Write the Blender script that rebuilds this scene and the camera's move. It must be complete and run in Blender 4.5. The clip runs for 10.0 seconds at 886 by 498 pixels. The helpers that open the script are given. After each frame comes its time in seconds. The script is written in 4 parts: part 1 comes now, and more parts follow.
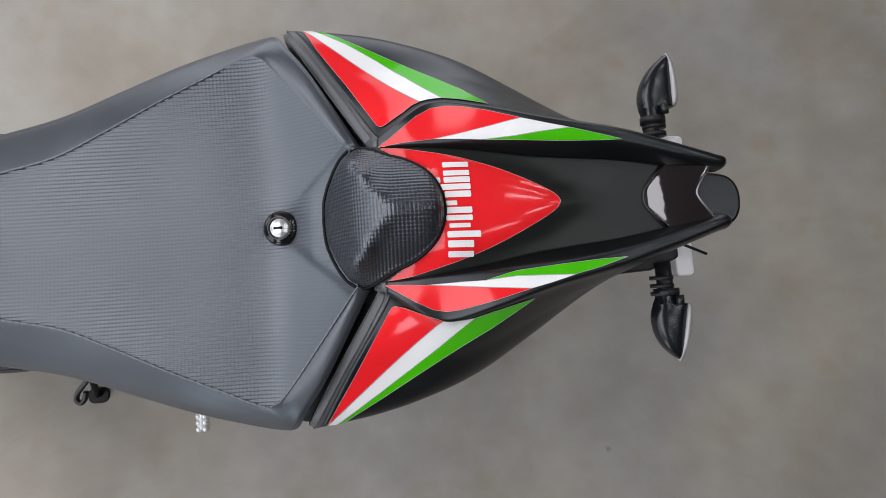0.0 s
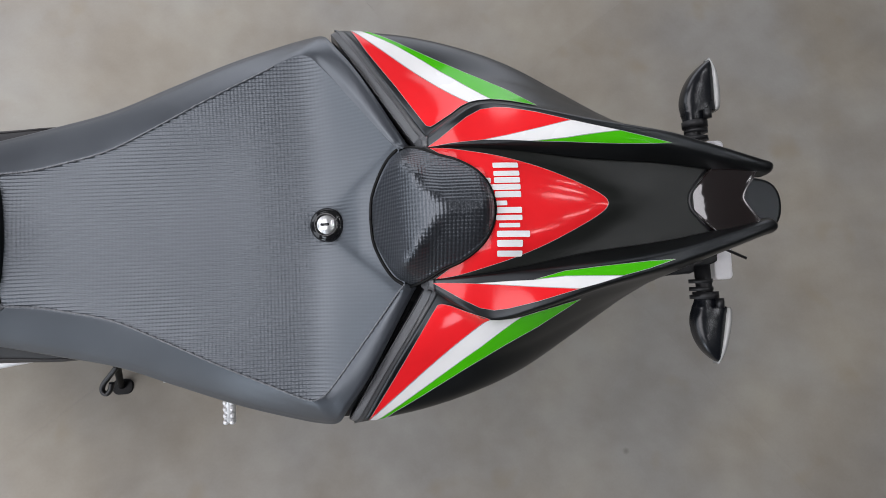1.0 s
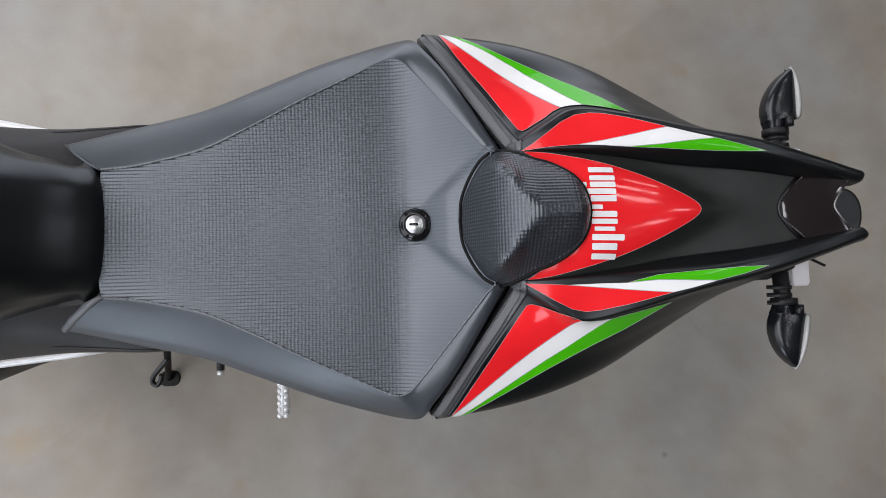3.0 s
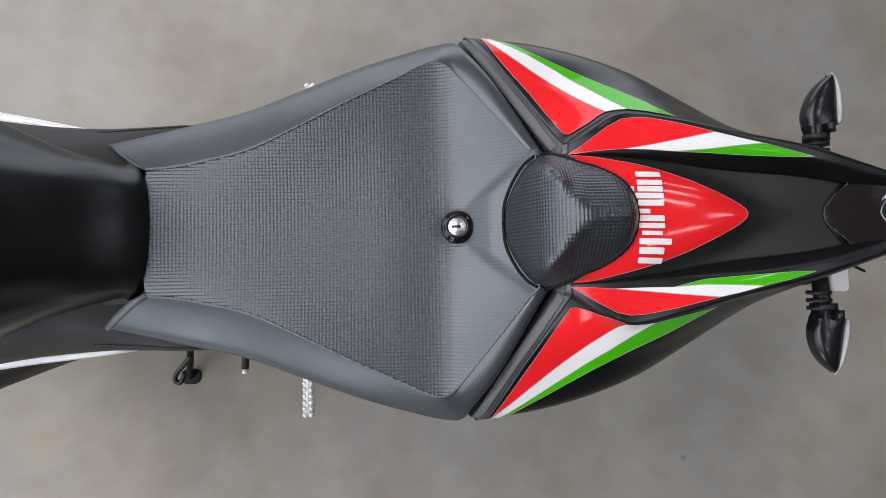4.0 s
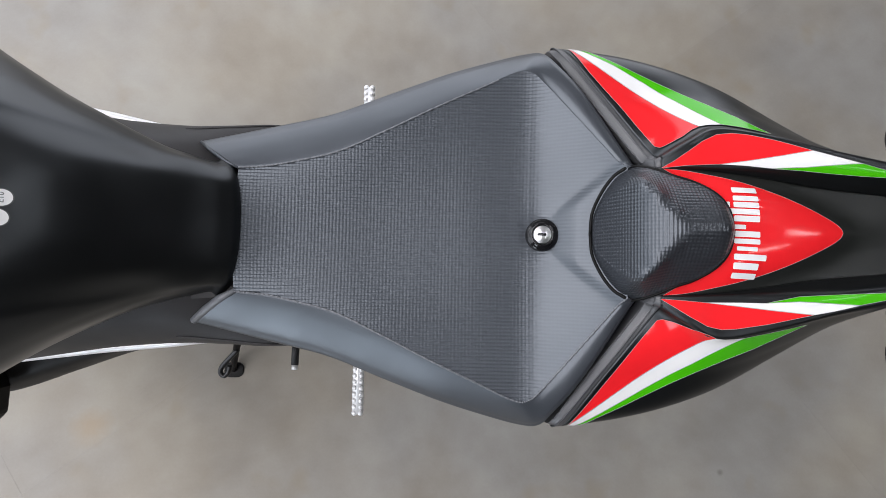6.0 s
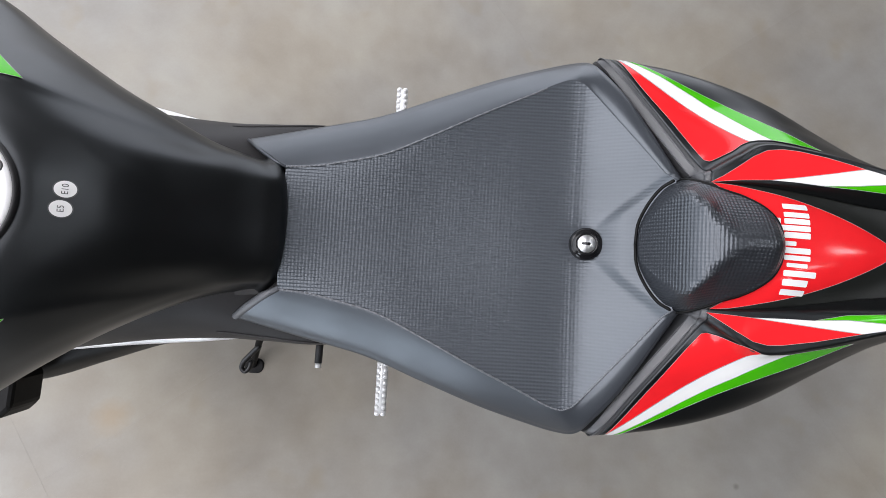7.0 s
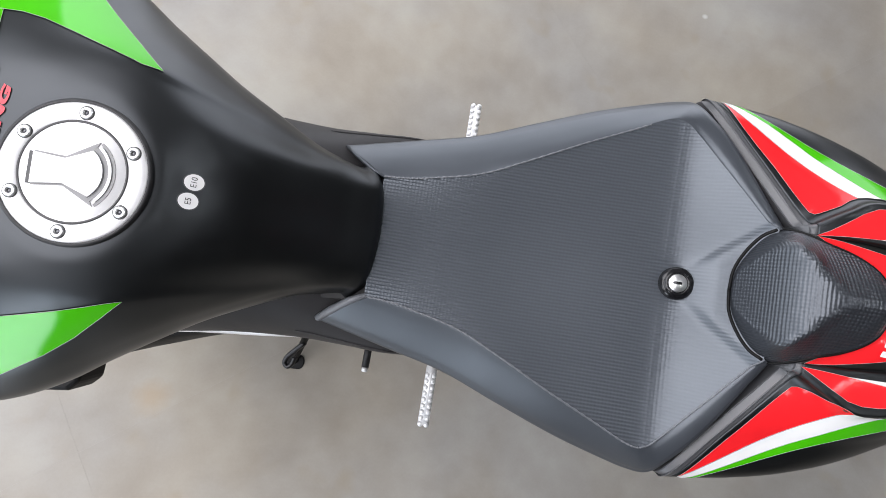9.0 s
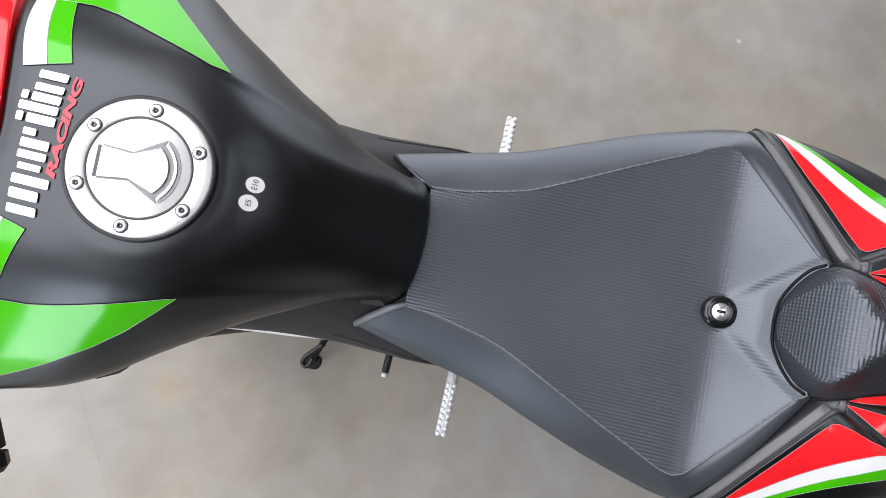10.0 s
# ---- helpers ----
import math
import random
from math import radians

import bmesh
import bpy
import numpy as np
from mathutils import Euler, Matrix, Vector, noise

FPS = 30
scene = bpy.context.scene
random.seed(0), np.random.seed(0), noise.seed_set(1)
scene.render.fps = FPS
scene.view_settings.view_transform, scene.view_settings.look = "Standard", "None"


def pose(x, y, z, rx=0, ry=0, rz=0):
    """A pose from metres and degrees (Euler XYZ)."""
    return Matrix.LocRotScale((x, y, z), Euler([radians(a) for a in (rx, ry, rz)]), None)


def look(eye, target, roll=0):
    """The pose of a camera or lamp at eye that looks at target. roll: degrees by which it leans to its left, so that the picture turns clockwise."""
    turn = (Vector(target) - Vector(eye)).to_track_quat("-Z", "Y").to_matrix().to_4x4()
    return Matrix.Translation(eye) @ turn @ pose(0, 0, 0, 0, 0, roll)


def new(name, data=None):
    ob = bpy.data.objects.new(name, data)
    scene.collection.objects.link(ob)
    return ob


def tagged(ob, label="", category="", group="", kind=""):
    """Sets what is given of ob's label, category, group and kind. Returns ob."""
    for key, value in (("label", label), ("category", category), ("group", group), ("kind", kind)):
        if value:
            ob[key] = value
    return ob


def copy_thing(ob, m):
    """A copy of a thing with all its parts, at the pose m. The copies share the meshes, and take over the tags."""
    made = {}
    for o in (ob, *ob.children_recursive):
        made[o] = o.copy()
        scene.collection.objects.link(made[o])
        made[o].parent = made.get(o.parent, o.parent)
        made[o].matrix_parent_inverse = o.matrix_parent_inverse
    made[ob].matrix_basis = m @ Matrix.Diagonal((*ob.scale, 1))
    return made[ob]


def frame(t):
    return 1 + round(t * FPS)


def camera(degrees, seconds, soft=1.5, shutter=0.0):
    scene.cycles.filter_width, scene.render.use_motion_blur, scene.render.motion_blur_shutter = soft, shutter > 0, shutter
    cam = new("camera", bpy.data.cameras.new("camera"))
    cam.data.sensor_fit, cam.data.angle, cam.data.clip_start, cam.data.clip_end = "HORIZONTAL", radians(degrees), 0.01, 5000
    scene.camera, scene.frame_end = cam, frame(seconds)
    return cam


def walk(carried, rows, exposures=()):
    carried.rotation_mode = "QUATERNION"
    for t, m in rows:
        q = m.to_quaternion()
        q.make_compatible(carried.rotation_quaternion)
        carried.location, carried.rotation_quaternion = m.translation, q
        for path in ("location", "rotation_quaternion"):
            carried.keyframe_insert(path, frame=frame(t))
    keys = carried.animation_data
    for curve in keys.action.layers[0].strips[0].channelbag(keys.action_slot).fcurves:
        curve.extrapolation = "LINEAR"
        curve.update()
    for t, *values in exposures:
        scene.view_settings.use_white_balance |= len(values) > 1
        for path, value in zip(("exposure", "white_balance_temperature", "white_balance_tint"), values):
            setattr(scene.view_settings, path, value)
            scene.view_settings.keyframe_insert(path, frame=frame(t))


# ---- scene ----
# the camera: seconds, place in metres, turn in degrees
cam = camera(74.95, 10.0, 0.8)
ROWS = [
    (0, 0.0998, -0.186, 1.4315, 15.472, -5.136, -4.492),
    (0.5, 0.0801, -0.1859, 1.4333, 15.421, -4.937, -3.968),
    (1, 0.0598, -0.186, 1.435, 15.331, -4.882, -3.289),
    (1.5, 0.0417, -0.1867, 1.4365, 15.352, -4.71, -2.905),
    (2, 0.0217, -0.1861, 1.4381, 15.276, -4.612, -2.532),
    (2.5, 0.0005, -0.1858, 1.4403, 15.234, -4.391, -2.182),
    (4, -0.0613, -0.1828, 1.4424, 15.192, -3.973, -1.301),
    (4.5, -0.0814, -0.1821, 1.4433, 15.157, -3.89, -0.826),
    (5, -0.0998, -0.1821, 1.4441, 15.223, -3.743, -0.357),
    (5.5, -0.12, -0.1817, 1.4451, 15.231, -3.569, 0.295),
    (7, -0.1823, -0.1812, 1.4479, 15.344, -3.43, 3.219),
    (7.5, -0.2035, -0.1803, 1.4482, 15.365, -3.431, 4.568),
    (8, -0.2253, -0.1802, 1.4491, 15.556, -3.368, 6.147),
    (8.5, -0.2429, -0.1801, 1.45, 15.701, -3.257, 7.663),
    (9, -0.2631, -0.1796, 1.4504, 15.886, -3.3, 9.318),
    (9.5, -0.2842, -0.1797, 1.4505, 16.068, -3.398, 11.119),
    (10, -0.3052, -0.18, 1.4511, 16.198, -3.623, 12.832),
]
# the picture brightens a little on the way: seconds, stops
EXPOSURES = [(0, -0.2), (2.5, -0.2), (4, -0.15), (5.5, -0.07), (7, 0.11), (8.5, 0.22), (10, 0.25)]
walk(cam, [(row[0], pose(*row[1:])) for row in ROWS], EXPOSURES)

# ---- light ----
world = bpy.data.worlds.new("world")
world.use_nodes = True
scene.world = world
world.node_tree.nodes["Background"].inputs["Color"].default_value = (0.55, 0.6, 0.68, 1)
world.node_tree.nodes["Background"].inputs["Strength"].default_value = 0.15


def area(name, eye, target, sx, sy, watts, color=(1, 1, 1)):
    data = bpy.data.lights.new(name, "AREA")
    data.shape, data.size, data.size_y, data.energy, data.color = "RECTANGLE", sx, sy, watts, color
    ob = new(name, data)
    ob.matrix_world = look(eye, target)
    return ob


# daylight through unseen shop windows ahead, right and left, placed by the bike's sheen
area("window_light_front", (-4.44, -0.1, 1.8), (0, -0.1, 1.8), 7.2, 2.9, 178, (0.86, 0.91, 1.0))
area("window_light_side", (-0.3, 4.44, 1.5), (-0.3, 0, 1.5), 6.1, 2.7, 128, (0.9, 0.92, 1.0))
area("window_light_left", (-2.6, -4.44, 1.12), (-2.6, 0, 1.12), 1.5, 2.2, 65, (0.8, 0.89, 1.0))
# unseen fill lamp under the front ceiling, added for sheen on seat and tank
area("ceiling_fill_front", (-2.3, -0.5, 3.36), (-2.3, -0.5, 0), 2.8, 5.0, 206, (0.96, 0.94, 0.99))

# ---- materials ----


def material(name, color, rough=0.5, metal=0.0, spec=0.5, coat=0.0):
    m = bpy.data.materials.new(name)
    m.use_nodes = True
    b = m.node_tree.nodes["Principled BSDF"]
    b.inputs["Base Color"].default_value = (*color, 1)
    b.inputs["Roughness"].default_value = rough
    b.inputs["Metallic"].default_value = metal
    b.inputs["Specular IOR Level"].default_value = spec
    b.inputs["Coat Weight"].default_value = coat
    b.inputs["Coat Roughness"].default_value = 0.08
    return m


def nodes_of(m):
    t = m.node_tree
    return t.nodes, t.links, t.nodes["Principled BSDF"]


def node(m, kind, **values):
    n = m.node_tree.nodes.new(kind)
    for key, value in values.items():
        n.inputs[key].default_value = value
    return n


def math_node(m, op, a, b=None):
    n = m.node_tree.nodes.new("ShaderNodeMath")
    n.operation = op
    for slot, value in ((0, a), (1, b)):
        if value is None:
            continue
        if isinstance(value, (int, float)):
            n.inputs[slot].default_value = value
        else:
            m.node_tree.links.new(value, n.inputs[slot])
    return n.outputs[0]


def grain(m, scale, amount, rough_span=None, bump=0.0, detail=4.0, mottle=0.0, mottle_scale=20.0):
    """Colour, gloss and relief vary with noise at two scales, in metres of the object's own space."""
    ns, ln, b = nodes_of(m)
    co = ns.new("ShaderNodeTexCoord")
    fine = node(m, "ShaderNodeTexNoise", Scale=scale, Detail=detail)
    broad = node(m, "ShaderNodeTexNoise", Scale=mottle_scale, Detail=3.0)
    ln.new(co.outputs["Object"], fine.inputs["Vector"])
    ln.new(co.outputs["Object"], broad.inputs["Vector"])
    base = tuple(b.inputs["Base Color"].default_value)
    mix = ns.new("ShaderNodeMix")
    mix.data_type = "RGBA"
    mix.inputs["A"].default_value = tuple(c * (1 - amount) for c in base[:3]) + (1,)
    mix.inputs["B"].default_value = tuple(min(1, c * (1 + amount)) for c in base[:3]) + (1,)
    f = math_node(m, "ADD", math_node(m, "MULTIPLY", fine.outputs["Fac"], 1 - mottle), math_node(m, "MULTIPLY", broad.outputs["Fac"], mottle))
    ln.new(f, mix.inputs["Factor"])
    ln.new(mix.outputs["Result"], b.inputs["Base Color"])
    if rough_span:
        r = node(m, "ShaderNodeMapRange")
        r.inputs["To Min"].default_value, r.inputs["To Max"].default_value = rough_span
        r.inputs["From Min"].default_value, r.inputs["From Max"].default_value = 0.3, 0.7
        ln.new(broad.outputs["Fac"], r.inputs["Value"])
        ln.new(r.outputs["Result"], b.inputs["Roughness"])
    if bump:
        bp = node(m, "ShaderNodeBump", Strength=1.0, Distance=bump)
        ln.new(fine.outputs["Fac"], bp.inputs["Height"])
        ln.new(bp.outputs["Normal"], b.inputs["Normal"])
    return m


matte_black = grain(material("matte_black_paint", (0.0038, 0.0040, 0.0040), 0.34, spec=0.6), 900, 0.15, (0.30, 0.39), 0.00002, mottle=0.5, mottle_scale=12)
# same matte black, lifted in colour for the even sheen on the tail cover
cover_black_lifted = grain(material("matte_black_lifted_for_sheen", (0.010, 0.0112, 0.0098), 0.48), 900, 0.15, (0.44, 0.52), 0.00002, mottle=0.5, mottle_scale=12)
satin_black = grain(material("satin_black_plastic", (0.009, 0.009, 0.01), 0.3), 700, 0.2, (0.3, 0.42), 0.00003)
rough_black = grain(material("rough_black_plastic", (0.008, 0.008, 0.009), 0.5), 800, 0.25, (0.48, 0.62), 0.00006)
cover_grey = grain(material("dark_grey_plastic", (0.022, 0.021, 0.022), 0.55, spec=0.4), 600, 0.2, (0.5, 0.6), 0.00004)
trim_sheen_grey = grain(material("satin_grey_trim_with_sheen", (0.066, 0.067, 0.071), 0.38, spec=0.6), 700, 0.15, (0.32, 0.4), 0.00003)
deep_black = grain(material("deep_black_plastic", (0.004, 0.004, 0.004), 0.5, spec=0.15), 400, 0.2, (0.4, 0.55))
gloss_black = grain(material("gloss_black_plastic", (0.006, 0.006, 0.007), 0.12), 200, 0.2, (0.08, 0.18))
signal_black = grain(material("glossy_signal_plastic", (0.006, 0.007, 0.009), 0.22), 700, 0.2, (0.2, 0.28), 0.00002)
vinyl = grain(material("smooth_seat_vinyl", (0.037, 0.041, 0.048), 0.4, spec=0.85), 1500, 0.2, (0.29, 0.38), 0.00008, mottle=0.3)
red = grain(material("red_decal", (0.77, 0.016, 0.021), 0.12, spec=0.4), 60, 0.05, (0.09, 0.15))
green = grain(material("green_decal", (0.055, 0.42, 0.004), 0.12, spec=0.3), 60, 0.05, (0.09, 0.15))
white = grain(material("white_decal", (0.76, 0.76, 0.75), 0.25, spec=0.4), 60, 0.03, (0.2, 0.3))
pale_alloy = grain(material("bead_blasted_alloy", (0.85, 0.85, 0.85), 0.4, 0.3), 500, 0.06, (0.34, 0.46), 0.00002)
silver = grain(material("cast_aluminium", (0.72, 0.72, 0.72), 0.34, 1.0), 500, 0.08, (0.28, 0.42), 0.00002)
cap_metal = grain(material("anodised_aluminium", (0.62, 0.62, 0.62), 0.36, 0.5), 900, 0.06, (0.38, 0.48), 0.00001)
steel = grain(material("dark_steel", (0.16, 0.16, 0.17), 0.32, 1.0), 300, 0.2, (0.25, 0.42))
smoke = material("dark_red_lens", (0.005, 0.002, 0.002), 0.04, spec=1.0, coat=0.6)
clear = material("clear_lens", (0.75, 0.75, 0.73), 0.1)
nodes_of(clear)[2].inputs["Transmission Weight"].default_value = 0.55
rubber = grain(material("tyre_rubber", (0.02, 0.02, 0.02), 0.75), 200, 0.2, None, 0.0002)
plate_white = grain(material("pale_grey_plastic", (0.8, 0.79, 0.8), 0.45), 300, 0.04)
slot_shade = grain(material("slot_shade_grey", (0.2, 0.2, 0.2), 0.5, 0.3), 600, 0.1)
red_ink = material("red_print", (0.62, 0.03, 0.05), 0.4)
dark_ink_and_shade = material("dark_print_and_recess_shade", (0.05, 0.05, 0.05), 0.5)


def woven(name, color, pitch, depth, gloss=(0.31, 0.40), across=0.5, smooth_from=None, skin=False, tone=(0.66, 1.28)):
    """Seat cover with a fine embossed check, its groove shade also in the colour."""
    m = material(name, color, 0.4, spec=0.92)
    ns, ln, b = nodes_of(m)
    co = ns.new("ShaderNodeTexCoord")
    sep = ns.new("ShaderNodeSeparateXYZ")
    ln.new(co.outputs["Object"], sep.inputs[0])
    k = 2 * math.pi / pitch
    lengthwise, sideways = sep.outputs["X"], sep.outputs["Y"]
    if skin:
        # lengths along the stretched skin, kept with the mesh
        lengthwise, sideways = (ns.new("ShaderNodeAttribute") for _ in range(2))
        lengthwise.attribute_name, sideways.attribute_name = "lengthwise", "sideways"
        lengthwise, sideways = lengthwise.outputs["Fac"], sideways.outputs["Fac"]
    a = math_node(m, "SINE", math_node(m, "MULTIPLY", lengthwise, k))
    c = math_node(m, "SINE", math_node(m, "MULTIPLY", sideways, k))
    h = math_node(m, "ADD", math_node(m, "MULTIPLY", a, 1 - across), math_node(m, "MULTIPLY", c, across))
    if smooth_from is not None:
        # the embossing is faded on the rear wings to fit the camera's view
        shallow = node(m, "ShaderNodeMapRange")
        shallow.inputs["From Min"].default_value, shallow.inputs["From Max"].default_value = smooth_from, smooth_from + 0.03
        shallow.inputs["To Min"].default_value, shallow.inputs["To Max"].default_value = 1.0, 0.3
        ln.new(sep.outputs["X"], shallow.inputs["Value"])
        h = math_node(m, "MULTIPLY", h, shallow.outputs["Result"])
    bp = node(m, "ShaderNodeBump", Strength=1.0, Distance=depth)
    ln.new(h, bp.inputs["Height"])
    ln.new(bp.outputs["Normal"], b.inputs["Normal"])
    broad = node(m, "ShaderNodeTexNoise", Scale=9.0, Detail=3.0)
    ln.new(co.outputs["Object"], broad.inputs["Vector"])
    r = node(m, "ShaderNodeMapRange")
    r.inputs["From Min"].default_value, r.inputs["From Max"].default_value = 0.3, 0.7
    r.inputs["To Min"].default_value, r.inputs["To Max"].default_value = gloss
    ln.new(broad.outputs["Fac"], r.inputs["Value"])
    ln.new(r.outputs["Result"], b.inputs["Roughness"])
    # groove shade put into the colour: darker in the grooves, paler on ribs
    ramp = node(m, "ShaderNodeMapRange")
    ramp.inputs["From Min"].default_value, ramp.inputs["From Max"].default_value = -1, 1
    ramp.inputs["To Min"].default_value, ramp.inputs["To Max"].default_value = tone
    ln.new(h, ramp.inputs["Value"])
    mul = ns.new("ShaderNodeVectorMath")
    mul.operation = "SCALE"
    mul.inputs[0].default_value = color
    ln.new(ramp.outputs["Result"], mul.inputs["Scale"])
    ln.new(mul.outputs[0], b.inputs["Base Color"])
    return m


# bluish specular tints stand in for cool light in the sheen
nodes_of(vinyl)[2].inputs["Specular Tint"].default_value = (0.85, 0.925, 1.0, 1)
nodes_of(matte_black)[2].inputs["Specular Tint"].default_value = (0.88, 0.94, 1.0, 1)
piping_and_lit_welt_grey = grain(material("grey_piping_and_lit_welt", (0.14, 0.147, 0.16), 0.4), 900, 0.3, (0.35, 0.45))
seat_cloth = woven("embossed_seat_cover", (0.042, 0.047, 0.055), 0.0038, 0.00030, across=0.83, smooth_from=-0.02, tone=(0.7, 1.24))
nodes_of(seat_cloth)[2].inputs["Specular Tint"].default_value = (0.85, 0.925, 1.0, 1)
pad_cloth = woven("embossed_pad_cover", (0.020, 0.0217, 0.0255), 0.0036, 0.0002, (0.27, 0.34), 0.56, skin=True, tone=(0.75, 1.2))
nodes_of(pad_cloth)[2].inputs["Specular Tint"].default_value = (0.85, 0.92, 1.0, 1)


def floor_material():
    m = material("mottled_floor_tile", (0.3, 0.29, 0.27), 0.6, spec=0.3)
    ns, ln, b = nodes_of(m)
    geo = ns.new("ShaderNodeNewGeometry")
    big = node(m, "ShaderNodeTexNoise", Scale=2.8, Detail=4.0, Roughness=0.55)
    mid = node(m, "ShaderNodeTexNoise", Scale=11.0, Detail=6.0, Roughness=0.65)
    fine = node(m, "ShaderNodeTexNoise", Scale=160.0, Detail=3.0)
    spots = node(m, "ShaderNodeTexNoise", Scale=7.0, Detail=2.0)
    for n in (big, mid, fine, spots):
        ln.new(geo.outputs["Position"], n.inputs["Vector"])
    ramp = ns.new("ShaderNodeValToRGB")
    e = ramp.color_ramp.elements
    e[0].position, e[0].color = 0.34, (0.245, 0.227, 0.205, 1)
    e[1].position, e[1].color = 0.66, (0.338, 0.328, 0.304, 1)
    x = e.new(0.5)
    x.color = (0.292, 0.276, 0.253, 1)
    f = math_node(m, "ADD", math_node(m, "MULTIPLY", big.outputs["Fac"], 0.72), math_node(m, "MULTIPLY", mid.outputs["Fac"], 0.26))
    f = math_node(m, "ADD", f, math_node(m, "MULTIPLY", math_node(m, "SUBTRACT", fine.outputs["Fac"], 0.5), 0.07))
    info = ns.new("ShaderNodeObjectInfo")
    f = math_node(m, "ADD", f, math_node(m, "MULTIPLY", math_node(m, "SUBTRACT", info.outputs["Random"], 0.5), 0.07))
    ln.new(f, ramp.inputs["Fac"])
    stain = ns.new("ShaderNodeMix")
    stain.data_type = "RGBA"
    stain.inputs["B"].default_value = (0.26, 0.21, 0.14, 1)
    k = node(m, "ShaderNodeMapRange")
    k.inputs["From Min"].default_value, k.inputs["From Max"].default_value = 0.62, 0.78
    k.inputs["To Max"].default_value = 0.5
    ln.new(spots.outputs["Fac"], k.inputs["Value"])
    ln.new(k.outputs["Result"], stain.inputs["Factor"])
    wide = node(m, "ShaderNodeTexNoise", Scale=1.9, Detail=3.0)
    ln.new(geo.outputs["Position"], wide.inputs["Vector"])
    hue = ns.new("ShaderNodeMix")
    hue.data_type, hue.blend_type = "RGBA", "MULTIPLY"
    hue.inputs["Factor"].default_value = 1.0
    tone = ns.new("ShaderNodeValToRGB")
    tone.color_ramp.elements[0].position, tone.color_ramp.elements[0].color = 0.38, (1.05, 1.0, 0.90, 1)
    tone.color_ramp.elements[1].position, tone.color_ramp.elements[1].color = 0.62, (0.99, 1.0, 1.0, 1)
    ln.new(wide.outputs["Fac"], tone.inputs["Fac"])
    ln.new(ramp.outputs["Color"], hue.inputs["A"])
    ln.new(tone.outputs["Color"], hue.inputs["B"])
    ln.new(hue.outputs["Result"], stain.inputs["A"])
    last = stain.outputs["Result"]
    # single old marks on the tiles: place, radius, colour, strength
    for place, r, color, much in (((-0.87, -0.24, 0), 0.055, (0.34, 0.23, 0.12, 1), 0.4), ((0.62, -0.32, 0), 0.010, (0.12, 0.11, 0.1, 1), 0.5), ((0.42, 1.11, 0), 0.010, (0.6, 0.6, 0.58, 1), 0.6), ((-0.2, -0.52, 0), 0.008, (0.1, 0.09, 0.08, 1), 0.5)):
        far = ns.new("ShaderNodeVectorMath")
        far.operation = "DISTANCE"
        far.inputs[1].default_value = place
        ln.new(geo.outputs["Position"], far.inputs[0])
        edge = node(m, "ShaderNodeMapRange")
        edge.inputs["From Min"].default_value, edge.inputs["From Max"].default_value = r, 0.3 * r
        edge.inputs["To Max"].default_value = much
        ln.new(math_node(m, "ADD", far.outputs["Value"], math_node(m, "MULTIPLY", math_node(m, "SUBTRACT", mid.outputs["Fac"], 0.5), r)), edge.inputs["Value"])
        mark = ns.new("ShaderNodeMix")
        mark.data_type = "RGBA"
        mark.inputs["B"].default_value = color
        ln.new(last, mark.inputs["A"])
        ln.new(edge.outputs["Result"], mark.inputs["Factor"])
        last = mark.outputs["Result"]
    ln.new(last, b.inputs["Base Color"])
    bp = node(m, "ShaderNodeBump", Strength=0.5, Distance=0.0006)
    ln.new(mid.outputs["Fac"], bp.inputs["Height"])
    ln.new(bp.outputs["Normal"], b.inputs["Normal"])
    return m


floor_mat = floor_material()
joint_mat = grain(material("floor_joint", (0.32, 0.3, 0.275), 0.8), 120, 0.2)
wall_mat = grain(material("wall_paint", (0.2, 0.2, 0.2), 0.7), 30, 0.05, None, 0.0003)
dark_wall = grain(material("dark_reflection_wall", (0.05, 0.05, 0.05), 0.7), 30, 0.05, None, 0.0003)
ceiling_mat = grain(material("ceiling_paint", (0.2, 0.2, 0.2), 0.8), 30, 0.05)

# ---- mesh helpers ----
from mathutils.bvhtree import BVHTree


def part(name, bm, mat, parent=None, label="", smooth=True, solid=0.0, bevel=0.0, rim=True):
    """Links a bmesh as one mesh object under a thing or a part."""
    data = bpy.data.meshes.new(name)
    bm.to_mesh(data)
    bm.free()
    for p in data.polygons:
        p.use_smooth = smooth
    data.materials.append(mat)
    ob = new(name, data)
    ob.parent = parent
    if solid:
        s = ob.modifiers.new("thickness", "SOLIDIFY")
        s.thickness, s.offset, s.use_rim = solid, -1, rim
    if bevel:
        s = ob.modifiers.new("edge", "BEVEL")
        s.width, s.segments, s.limit_method, s.angle_limit = bevel, 2, "ANGLE", radians(40)
    if label:
        ob["label"] = label
    return ob


def spline(points, n):
    """n points along a Catmull-Rom curve through the rows of points (any shape after the first axis)."""
    p = np.asarray(points, float)
    if len(p) == 2:
        s = np.linspace(0, 1, n).reshape((-1,) + (1,) * (p.ndim - 1))
        return p[0] * (1 - s) + p[1] * s
    p = np.concatenate([2 * p[:1] - p[1:2], p, 2 * p[-1:] - p[-2:-1]])
    out = []
    for x in np.linspace(0, len(p) - 3 - 1e-9, n):
        i, s = int(x), x - int(x)
        a, b, c, d = p[i : i + 4]
        out.append(0.5 * (2 * b + (c - a) * s + (2 * a - 5 * b + 4 * c - d) * s * s + (3 * b - 3 * c + d - a) * s**3))
    return np.array(out)


